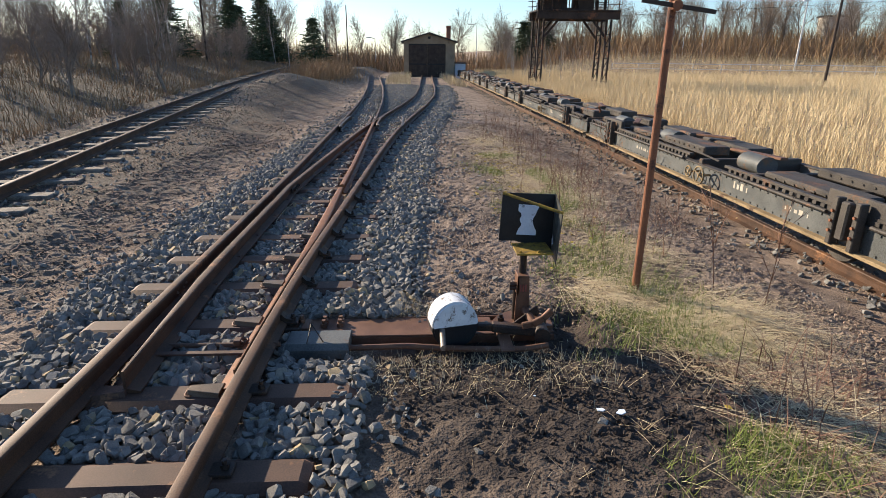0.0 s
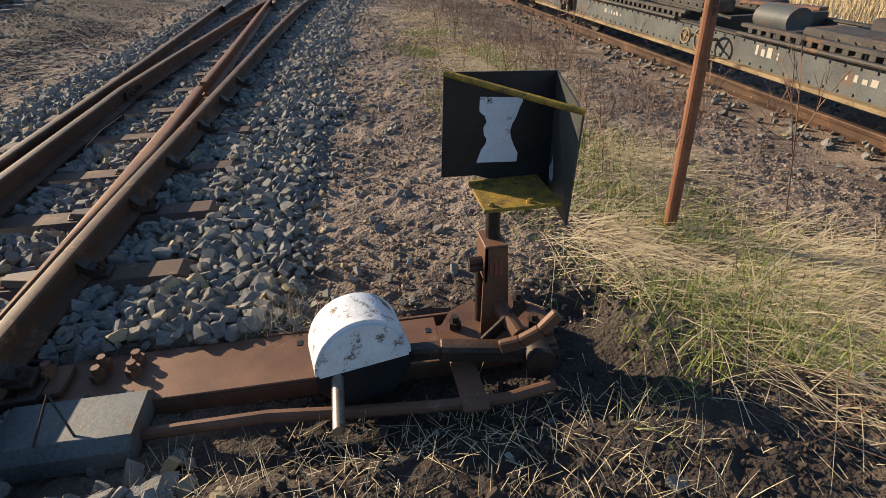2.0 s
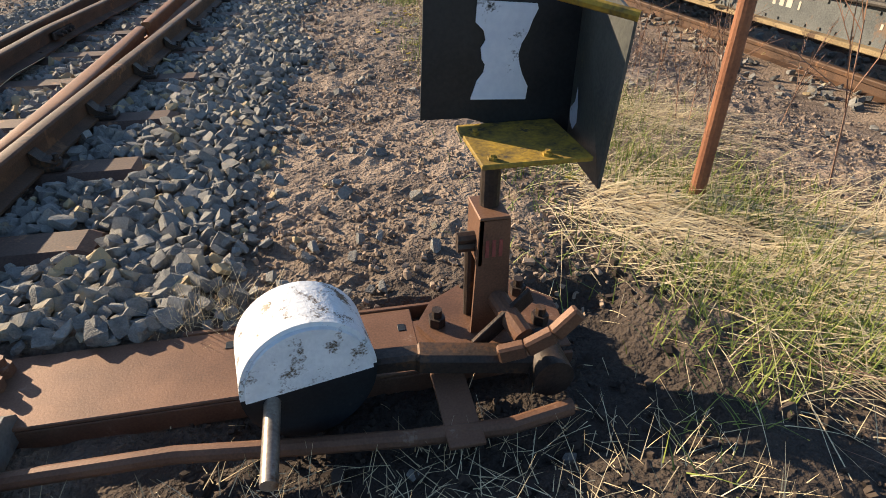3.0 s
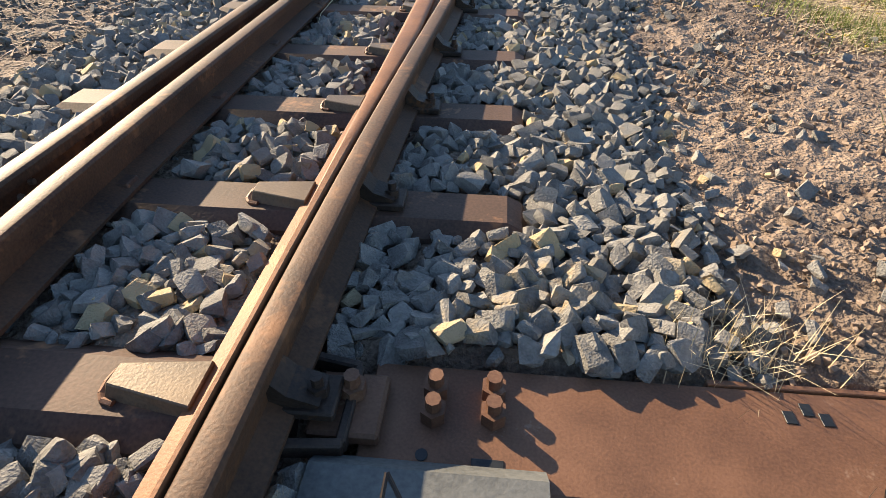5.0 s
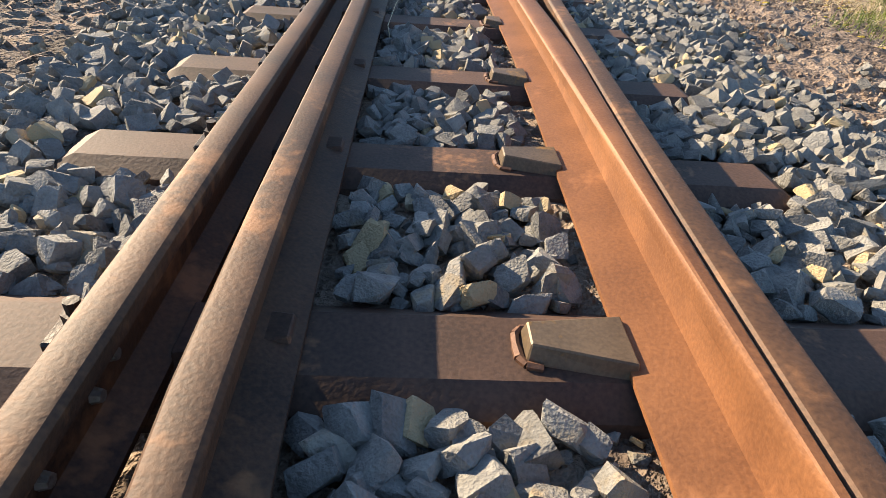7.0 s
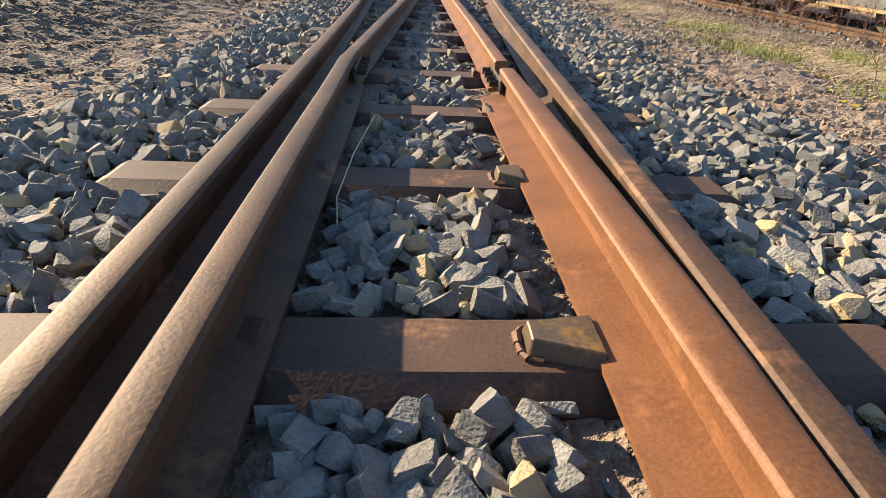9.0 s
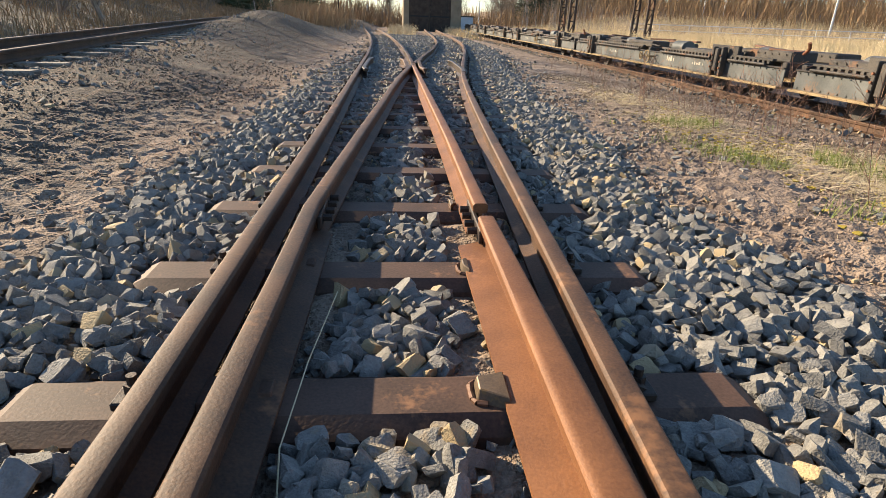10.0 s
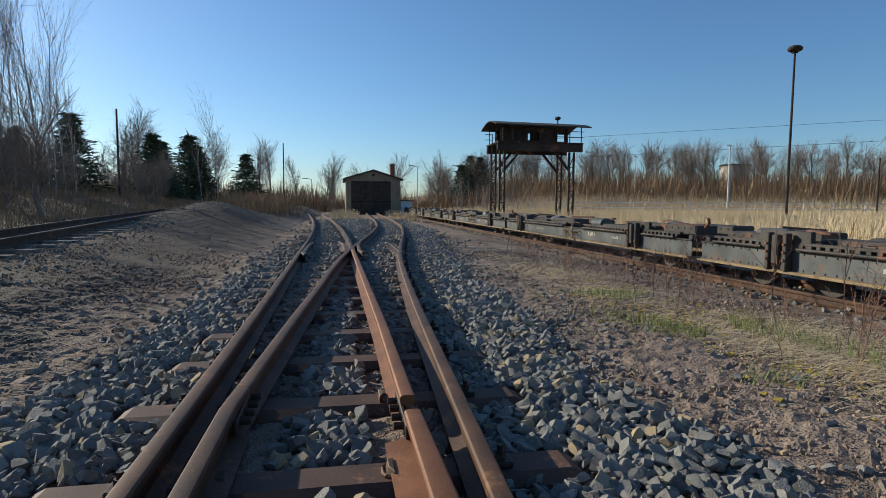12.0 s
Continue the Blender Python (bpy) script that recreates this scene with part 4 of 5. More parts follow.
w0 = wagon()
w0.location, w0.scale = (5.10, 14.40, -0.10), (1, 1, 0.88)
for k in (-1, 1, 2, 3, 4):
    copy_thing(w0, pose(5.10 + 0.01 * k, 14.40 + 9.4 * k, -0.10))


# ---- buildings and masts ----
def shed():
    t = thing("engine_shed", (0, 0, 0), "small rendered engine shed with dark double doors", "shed")
    x0, x1, y0, y1, hz, rz = 0.62, 4.92, 62.0, 70.0, 2.78, 3.42
    mx = (x0 + x1) / 2
    zb = -0.5
    d0, d1, dz = 1.02, 4.15, 2.62
    bm = outline(bmesh.new(), [(x0, zb), (d0, zb), (d0, dz), (d1, dz), (d1, zb), (x1, zb), (x1, hz), (mx, rz), (x0, hz)], y0, y0 + 0.3)
    bm2 = bm
    part("front_wall", bm2, M_RENDER, t)
    bm = box(bmesh.new(), (x0, y0 + 0.3, zb), (x0 + 0.3, y1, hz))
    box(bm, (x1 - 0.3, y0 + 0.3, zb), (x1, y1, hz))
    box(bm, (x0 + 0.3, y1 - 0.3, zb), (x1 - 0.3, y1, hz))
    part("side_wall", bm, M_RENDER, t)
    for s in (-1, 1):
        bm = bmesh.new()
        xe = mx + s * ((x1 - x0) / 2 + 0.22)
        ze = hz - 0.07
        outline(bm, [(mx, rz + 0.01), (xe, ze), (xe, ze + 0.10), (mx, rz + 0.12)], y0 - 0.25, y1 + 0.2)
        part("roof", bm, M_ROOF, t)
    for a, b in ((d0, (d0 + d1) / 2 - 0.01), ((d0 + d1) / 2 + 0.01, d1)):
        door = None
        bm = box(bmesh.new(), (a, y0 + 0.06, -0.25), (b, y0 + 0.10, dz))
        door = part("door", bm, M_WOOD, t, "dark plank door leaf")
        n = 9
        for k in range(n):
            w = (b - a) / n
            bm = box(bmesh.new(), (a + k * w + 0.008, y0 + 0.035, -0.22), (a + (k + 1) * w - 0.008, y0 + 0.058, dz - 0.02), 0.004)
            part("plank", bm, M_WOOD, door)
        for z in (0.95, 2.5):
            bm = box(bmesh.new(), (a + 0.02, y0 + 0.012, z), (b - 0.1, y0 + 0.034, z + 0.09), 0.004)
            part("hinge_strap", bm, M_BLACK, door)
    bm = box(bmesh.new(), (mx - 0.10, y0 - 0.012, rz - 0.42), (mx + 0.10, y0 - 0.002, rz - 0.22))
    part("gable_vent", bm, M_BLACK, t)
    bm = box(bmesh.new(), (4.38, 65.0, 2.6), (4.75, 65.4, 4.15), 0.01)
    box(bm, (4.34, 64.96, 4.05), (4.79, 65.44, 4.2), 0.01)
    part("chimney", bm, M_BRICK, t, "red brick chimney")
    s2 = thing("tin_shed", (0, 0, 0), "low pale sheet-metal lean-to beside the engine shed", "shed")
    bm = box(bmesh.new(), (5.05, 63.0, -0.4), (5.95, 65.0, 1.05), 0.01)
    part("walls", bm, M_TIN, s2)
    bm = box(bmesh.new(), (4.98, 62.9, 1.052), (6.05, 65.1, 1.13), 0.01)
    part("roof", bm, M_ROOF, s2)


shed()


def gantry():
    t = thing("gantry_cabin", (0, 0, 0), "derelict signal cabin on a rusty bridge over the tracks", "signal gantry")
    y0, y1 = 46.2, 48.4
    xl, xr, zd = 8.0, 13.85, 3.75
    for x, name in ((8.40, "a"), (13.2, "b")):
        for yy in (y0 + 0.2, y1 - 0.2):
            for dx in (-0.16, 0.16):
                bm = beam(bmesh.new(), (x + dx, yy, -0.3), (x + dx, yy, zd), 0.12, 0.12, 0.01)
                part("leg", bm, M_GANTRY, t)
            for z in np.arange(0.3, 3.6, 0.66):
                bm = beam(bmesh.new(), (x - 0.16, yy, z), (x + 0.16, yy, z + 0.6), 0.03, 0.05)
                part("lacing", bm, M_GANTRY, t)
                bm = beam(bmesh.new(), (x - 0.16, yy, z), (x + 0.16, yy, z), 0.03, 0.05)
                part("lacing", bm, M_GANTRY, t)
            d = 1 if x < 10 else -1
            bm = beam(bmesh.new(), (x + d * 0.16, yy, 2.75), (x + d * 1.2, yy, zd), 0.12, 0.14, 0.01)
            part("strut", bm, M_GANTRY, t)
    for yy in (y0, y1):
        bm = box(bmesh.new(), (xl, yy - 0.06, zd), (xr, yy + 0.06, zd + 0.42), 0.01)
        part("girder", bm, M_GANTRY, t)
    bm = box(bmesh.new(), (xl, y0 - 0.15, zd + 0.42), (xr, y1 + 0.15, zd + 0.50), 0.01)
    part("deck", bm, M_GANTRY, t)
    zf, zc = zd + 0.50, 5.05
    # cabin walls with window openings left open
    for yy in (y0 + 0.3, y1 - 0.35):
        for a, b, z0, z1 in ((8.45, 10.15, zf, zc), (10.95, 12.05, zf, zc), (10.15, 10.95, zf, zf + 0.12), (10.15, 10.95, zc - 0.12, zc), (10.50, 10.60, zf + 0.12, zc - 0.12), (12.75, 12.95, zf, zc)):
            bm = box(bmesh.new(), (a, yy - 0.03, z0), (b, yy + 0.03, z1), 0.004)
            part("panel", bm, M_GANTRY, t)
        for k in range(9):
            bm = beam(bmesh.new(), (8.55 + 0.18 * k, yy - 0.045, zf), (8.55 + 0.18 * k, yy - 0.045, zc), 0.03, 0.03)
            part("batten", bm, M_GANTRY, t)
        for x in (10.33, 10.78):
            bm = beam(bmesh.new(), (x, yy, zf + 0.1), (x, yy, zc - 0.1), 0.03, 0.03)
            part("mullion", bm, M_GANTRY, t)
    for x in (8.2, 9.0, 12.0, 12.9, 13.7):
        for yy in (y0 - 0.1, y1 + 0.1):
            bm = rod(bmesh.new(), (x, yy, zf), (x, yy, zc + 0.1), 0.03, n=6)
            part("post", bm, M_GANTRY, t)
    for z in (zf + 0.3, zf + 0.6):
        for yy in (y0 - 0.1, y1 + 0.1):
            part("handrail", rod(bmesh.new(), (12.05, yy, z), (xr, yy, z), 0.02, n=6), M_GANTRY, t)
            part("handrail", rod(bmesh.new(), (xl - 0.1, yy, z), (8.45, yy, z), 0.02, n=6), M_GANTRY, t)
    bm = bmesh.new()
    n = 10
    pts = [(y0 - 0.5 + (y1 - y0 + 1.0) * k / n, zc + 0.08 + 0.30 * math.sin(math.pi * k / n)) for k in range(n + 1)]
    low = [(y, z - 0.06) for y, z in pts[::-1]]
    ring0 = [bm.verts.new((xl - 0.28, y, z)) for y, z in pts + low]
    ring1 = [bm.verts.new((xr + 0.35, y, z - 0.05)) for y, z in pts + low]
    m = len(ring0)
    for k in range(m):
        bm.faces.new((ring0[k], ring0[(k + 1) % m], ring1[(k + 1) % m], ring1[k]))
    for k in range(n):
        for rg in (ring0, ring1):
            bm.faces.new((rg[k], rg[k + 1], rg[m - 2 - k], rg[m - 1 - k]))
    bmesh.ops.recalc_face_normals(bm, faces=bm.faces[:])
    part("roof", bm, M_ROOF, t, "curved dark roof")
    bm = rod(bmesh.new(), (12.55, 47.2, zc + 0.2), (12.55, 47.2, zc + 0.62), 0.05, n=8)
    bmesh.ops.create_uvsphere(bm, u_segments=14, v_segments=8, radius=0.2, matrix=Matrix.Translation((12.55, 47.2, zc + 0.66)) @ Matrix.Diagonal((1, 1, 0.55, 1)))
    part("roof_lamp", bm, M_GANTRY, t, "mushroom-shaped lamp")
    for x in (7.65, 7.95):
        bm = rod(bmesh.new(), (x, y0, -0.2), (x, y0, 4.6), 0.022, n=6)
        part("ladder_rail", bm, M_GANTRY, t)
    for z in np.arange(0.2, 4.5, 0.3):
        bm = rod(bmesh.new(), (7.65, y0, z), (7.95, y0, z), 0.014, n=5)
        part("rung", bm, M_GANTRY, t)
    t.location, t.scale = (1.856, 0, 0), (0.83, 1, 1)


gantry()


def mast(at, h, r, material, label, head):
    t = thing("lamp_post", at, label, "lamp post", "yard lamps")
    part("pole", rod(bmesh.new(), (0, 0, -0.3), (0, 0, h), r, r * 0.7, n=10), material, t)
    if head == "mushroom":
        bm = rod(bmesh.new(), (0, 0, h), (0, 0, h + 0.16), 0.16, 0.20, n=14)
        bmesh.ops.create_uvsphere(bm, u_segments=16, v_segments=8, radius=0.42, matrix=Matrix.Translation((0, 0, h + 0.24)) @ Matrix.Diagonal((1, 1, 0.5, 1)))
        part("lamp_head", bm, M_GANTRY, t)
    elif head == "arm":
        bm = rod(bmesh.new(), (0, 0, h), (-0.5, 0, h + 0.1), 0.03, n=6)
        box(bm, (-1.0, -0.12, h + 0.06), (-0.4, 0.12, h + 0.16), 0.02)
        part("lamp_head", bm, M_GALV, t)
    elif head == "short":
        bm = box(bmesh.new(), (-0.45, -0.1, h), (0.1, 0.1, h + 0.12), 0.02)
        part("lamp_head", bm, M_GALV, t)


def place(px, py, dist, gz=0.0):
    """A spot at that distance ahead, px to the side in units of the distance."""
    return (0.15 + px * dist, 16.5 + dist, gz)


# bearing (x per y) from the last viewpoint, distance, height
for bx, d, h, r, m0, label, head in (
    (0.885, 30, 9.6, 0.085, M_GANTRY, "tall dark lamp mast with a mushroom head", "mushroom"),
    (0.752, 52, 6.6, 0.10, M_GALV, "grey lamp post beside the far platform", "short"),
    (0.553, 62, 6.2, 0.09, M_GALV, "grey lamp post beside the far platform", "short"),
    (0.517, 62, 3.6, 0.07, M_GALV, "grey post beside the far platform", "none"),
    (0.135, 62, 4.6, 0.05, M_GALV, "grey street lamp behind the engine shed", "arm"),
    (0.203, 75, 5.6, 0.05, M_GALV, "slender grey lamp post", "short"),
    (0.180, 90, 5.0, 0.05, M_GALV, "slender grey lamp post", "short"),
    (-0.352, 36, 5.9, 0.07, M_GANTRY, "dark wooden telegraph pole", "none"),
    (-0.094, 50, 5.6, 0.06, M_GANTRY, "dark wooden telegraph pole", "none"),
    (-0.134, 55, 3.6, 0.05, M_GANTRY, "dark street lamp by the bank", "arm"),
    (-0.048, 66, 3.2, 0.05, M_GALV, "grey street lamp by the trees", "arm"),
    (1.10, 40, 4.6, 0.08, M_GANTRY, "dark lamp post on the platform side", "short"),
):
    mast(place(bx, 0, d, 0.3), h, r, m0, label, head)


def railing():
    t = thing("platform_railing", (0, 0, 0), "long pale railing along the far platform", "railing")
    pts = [(22 + 2.4 * k, 72 - 0.95 * k * 1.0, 0.15) for k in range(26)]
    for a, b in zip(pts, pts[1:]):
        for dz in (0.45, 0.95):
            part("rail_bar", rod(bmesh.new(), (a[0], a[1], a[2] + dz), (b[0], b[1], b[2] + dz), 0.035, n=6), M_GALV, t)
        part("post", rod(bmesh.new(), (a[0], a[1], a[2] - 0.8), (a[0], a[1], a[2] + 0.95), 0.035, n=6), M_GALV, t)


railing()


def water_tower():
    t = thing("water_tower", (0.15 + 0.765 * 105, 16.5 + 105, -2.2), "pale round concrete water tank behind the trees", "water tower")
    part("shaft", rod(bmesh.new(), (0, 0, 0), (0, 0, 7.5), 1.9, n=24), M_CONCRETE, t)
    part("tank", rod(bmesh.new(), (0, 0, 7.5), (0, 0, 11.2), 2.5, 2.8, n=28), M_CONCRETE, t)
    part("rim", rod(bmesh.new(), (0, 0, 11.2), (0, 0, 11.5), 3.0, n=28), M_ROOF, t)


water_tower()


def catenary():
    t = thing("catenary_mast", (0.15 + 1.17 * 40, 56.5, 0), "overhead line mast with a bracket and wires", "overhead line")
    part("mast", rod(bmesh.new(), (0, 0, 0), (0, 0, 9.0), 0.12, n=8), M_GALV, t)
    bm = bmesh.new()
    for a, b in (((0, 0, 6.2), (-2.6, 0, 6.4)), ((0, 0, 8.2), (-2.6, 0, 6.5)), ((-2.6, 0, 6.4), (-3.0, 0, 5.9))):
        rod(bm, a, b, 0.04, n=6)
    part("bracket", bm, M_GALV, t)
    for z, dz in ((6.3, 0.0), (8.0, 0.5)):
        part("wire", rod(bmesh.new(), (-2.6, 0, z), (-26, 21, z - 0.5 + dz), 0.012, n=4), M_BLACK, t)


catenary()


# ---- plants ----
def strips(name, roots, heights, lean, width, material, label, category, seed, segs=3, droop=0.5, least=0.0, along=None):
    """Many thin blades of grass in one mesh."""
    r = rng(seed)
    n = len(roots)
    roots, heights = np.asarray(roots, float), np.asarray(heights, float)
    ang = r.uniform(0, 2 * np.pi, n)
    if along is not None:
        ang = along + r.normal(0, 0.75, n)
    tilt = least + r.uniform(0.0, 1.0, n) ** 0.8 * (lean - least)
    d = np.stack([np.cos(ang), np.sin(ang)], -1)
    side_dir = np.stack([-d[:, 1], d[:, 0], np.zeros(n)], -1)
    vs = np.zeros((n, (segs + 1) * 2, 3))
    for k in range(segs + 1):
        u = k / segs
        out = heights * u * np.sin(tilt) + heights * droop * u * u * np.sin(tilt)
        up = heights * u * np.cos(tilt) - heights * droop * 0.6 * u * u * np.sin(tilt)
        c = roots + np.concatenate([d * out[:, None], np.maximum(up, 0.004 * u)[:, None]], 1)
        w = (width * (1 - 0.85 * u))
        vs[:, 2 * k] = c - side_dir * w / 2
        vs[:, 2 * k + 1] = c + side_dir * w / 2
    base = np.arange(n)[:, None, None] * (segs + 1) * 2
    f = np.array([[2 * k, 2 * k + 1, 2 * k + 3, 2 * k + 2] for k in range(segs)])[None] + base
    me = bpy.data.meshes.new(name)
    me.from_pydata(vs.reshape(-1, 3).tolist(), [], f.reshape(-1, 4).tolist())
    me.materials.append(material)
    return tagged(new(name, me), label, category, kind="stuff")


def strip_patch(r, n, y0, y1):
    """Roots in the grassy strip between the turnout and the wagons."""
    out = []
    while len(out) < n:
        y = y0 + (y1 - y0) * r.random()
        mid = np.interp(y, [11, 13, 15, 17, 19, 22, 26, 32], [3.0, 3.0, 3.0, 2.95, 2.9, 2.95, 3.05, 3.5])
        half = np.interp(y, [11, 14, 16, 19, 26], [0.7, 0.55, 0.55, 0.6, 0.8])
        x = mid + r.normal(0, 0.5) * half
        if noise.noise((x * 1.6, y * 1.1, 5)) < -0.12:
            continue
        out.append((x, y, float(ground_height(x, y)) - 0.005))
    return out


r0 = rng(51)
p = strip_patch(r0, 8000, 11.0, 27.0)
strips("dry_grass", p, r0.uniform(0.06, 0.22, len(p)), 1.5, 0.0042, M_STRAW, "pale dry grass lying over the strip", "grass", 52, 4, 0.5, 0.9, -0.6)
# tussocks bent over
tus = []
for cx, cy, n, s in ((3.35, 14.75, 900, 0.24), (3.75, 14.95, 700, 0.26), (3.55, 13.6, 500, 0.28), (2.95, 15.4, 500, 0.2), (3.45, 16.4, 600, 0.28), (3.0, 17.6, 400, 0.3), (3.4, 18.6, 600, 0.32), (3.1, 19.6, 500, 0.32), (3.7, 20.2, 500, 0.35), (2.9, 21.7, 500, 0.35), (3.0, 23.5, 500, 0.4), (3.4, 12.4, 500, 0.3)):
    for _ in range(n):
        x, y = cx - 0.2 + r0.normal(0, s * 0.75), cy + 0.2 + r0.normal(0, s)
        tus.append((x, y, float(ground_height(x, y)) - 0.005))
strips("dry_tussocks", tus, r0.uniform(0.2, 0.5, len(tus)), 1.5, 0.0048, M_STRAW, "flattened tussocks of long straw-coloured grass", "grass", 53, 5, 0.6, 1.05, -0.7)
g = [q for q in strip_patch(r0, 30000, 12.0, 22.0) if noise.noise((q[0] * 1.3, q[1] * 0.9, 17)) > -0.02 or (15 < q[1] < 17.5 and r0.random() < 0.5)][:13000]
strips("green_grass", g, r0.uniform(0.04, 0.13, len(g)), 1.0, 0.005, M_GREEN, "short fresh green grass among the straw", "grass", 54, 2, 0.4)
mo = [(3.0 + r0.normal(0, 0.35), 20.5 + r0.normal(0, 2.2)) for _ in range(900)]
scatter("moss_cushions", ROCKS[:6], [(x, y, float(ground_height(x, y))) for x, y in mo], r0.uniform(0.012, 0.03, len(mo)), M_MOSS, "yellow-green moss on the soil", "moss", 55, 0.4, 0.5)
# straw litter in front of the lever
lit = [(r0.uniform(0.9, 2.5), r0.uniform(14.1, 14.65)) for _ in range(900)] + [(r0.uniform(1.2, 4.5), r0.uniform(10.8, 15)) for _ in range(700)] + [(r0.normal(1.3, 0.08), r0.normal(15.16, 0.06)) for _ in range(250)]
strips("straw_litter", [(x, y, float(ground_height(x, y)) + 0.006) for x, y in lit], r0.uniform(0.03, 0.13, len(lit)), 1.56, 0.0026, M_STRAW, "bits of straw on the bare soil", "straw", 56, 2, 0.1)
mul = [(-1.3 - 5.0 * r0.random(), 11 + 26 * r0.random() ** 1.2) for _ in range(22000)]
strips("leaf_litter", [(x, y, float(ground_height(x, y)) + 0.008) for x, y in mul], r0.uniform(0.05, 0.16, len(mul)), 1.5, 0.010, M_WEED, "matted dead stalks over the soil", "dead grass", 58, 2, 0.2, 1.1)
# vine runners
vine = [(3.4 + r0.uniform(-0.35, 0.6), 13.6 + r0.uniform(-0.9, 0.9)) for _ in range(420)]
strips("vine_runners", [(x, y, float(ground_height(x, y))) for x, y in vine], r0.uniform(0.15, 0.5, len(vine)), 1.5, 0.007, M_WEED, "tangled brown runners on the soil", "weed", 57, 5, 0.9)


def weeds():
    r = rng(61)
    protos = []
    for v in range(5):
        bm = bmesh.new()
        h = 1.0
        stack = [(Vector((0, 0, 0)), Vector((r.normal(0, 0.12), r.normal(0, 0.12), 1)).normalized(), h, 0.006, 0)]
        while stack:
            a, d, l, w, lev = stack.pop()
            b = a + d * l * 0.5
            rod(bm, a, b, w, w * 0.7, n=3, caps=False)
            if lev < 3:
                for _ in range(2 if lev else 3):
                    nd = (d + Vector(r.normal(0, 0.45, 3))).normalized()
                    nd.z = abs(nd.z)
                    stack.append((a + (b - a) * r.uniform(0.45, 1.0), nd, l * r.uniform(0.5, 0.75), w * 0.65, lev + 1))
                stack.append((b, (d + Vector(r.normal(0, 0.1, 3))).normalized(), l * 0.6, w * 0.75, lev + 1))
        me = bpy.data.meshes.new("weed_stalk")
        bm.to_mesh(me)
        bm.free()
        me.materials.append(M_WEED)
        protos.append(me)
    spots = [(r.normal(3.35, 0.35), r.uniform(16.2, 27)) for _ in range(110)] + [(3.75, 15.6), (4.0, 15.3), (4.3, 19.8), (4.2, 21.2), (3.9, 18.9), (4.4, 20.6), (4.5, 22.6)]
    for i, (x, y) in enumerate(spots):
        ob = new("weed", protos[i % 5])
        s = r.uniform(0.28, 0.6) if i < 110 else r.uniform(0.6, 0.95)
        ob.matrix_basis = Matrix.Translation((x, y, float(ground_height(x, y)))) @ Matrix.Rotation(r.uniform(0, 6), 4, "Z") @ Matrix.Diagonal((s, s, s, 1))
        tagged(ob, "dry red-brown weed with thin branching stalks", "weed", "dry weeds")


weeds()


def reeds():
    r = rng(71)
    roots, hs = [], []
    for _ in range(150000):
        u = r.random()
        y = 10 + 62 * r.random() ** 0.85
        x = 7.7 + (48) * r.random() ** 1.7
        if y > 74 - 0.25 * x and x > 14:
            continue
        roots.append((x, y, float(ground_height(x, y))))
        hs.append(r.uniform(0.45, 0.85) * (0.8 + 0.35 * noise.noise((x * 0.4, y * 0.4, 2))))
    for _ in range(26000):
        x = 14 + 62 * r.random()
        y = 73 - 0.25 * x + 13 * r.random()
        roots.append((x, y, float(ground_height(x, y))))
        hs.append(r.uniform(0.45, 0.95))
    strips("reed_field", roots, hs, 0.35, 0.016, M_REED, "dense field of straw-yellow reed grass", "reeds", 72, 2, 0.3)
    roots, hs = [], []
    for _ in range(9000):
        x, y = r.uniform(-1.2, 9), r.uniform(48, 62)
        if abs(x - 2.4) < 1.2 or abs(x - 5.8) < 1.0 or abs(x + 1.4) < 1:
            continue
        roots.append((x, y, float(ground_height(x, y))))
        hs.append(r.uniform(0.2, 0.6))
    strips("dry_grass_verge", roots, hs, 0.5, 0.02, M_STRAW, "dry grass before the engine shed", "grass", 73, 2, 0.3)
    roots, hs = [], []
    for _ in range(26000):
        y = r.uniform(9, 62)
        x = LEFT_X(y) - 1.5 - 16 * r.random() ** 1.6
        roots.append((x, y, float(ground_height(x, y))))
        hs.append(r.uniform(0.15, 0.3 + 0.06 * min(8, LEFT_X(y) - 1.5 - x)))
    strips("brown_brush", roots, hs, 0.5, 0.02, M_BUSH, "brown dry brush along the bank", "brush", 74, 2, 0.4)
    roots, hs = [], []
    for _ in range(5000):
        x, y = -4.3 + r.normal(0, 0.8), 50 + r.normal(0, 3.5)
        roots.append((x, y, float(ground_height(x, y))))
        hs.append(r.uniform(0.4, 1.2))
    strips("tall_dry_grass", roots, hs, 0.5, 0.02, M_BUSH, "tall dry grass on the gravel heap", "grass", 75, 2, 0.4)


reeds()


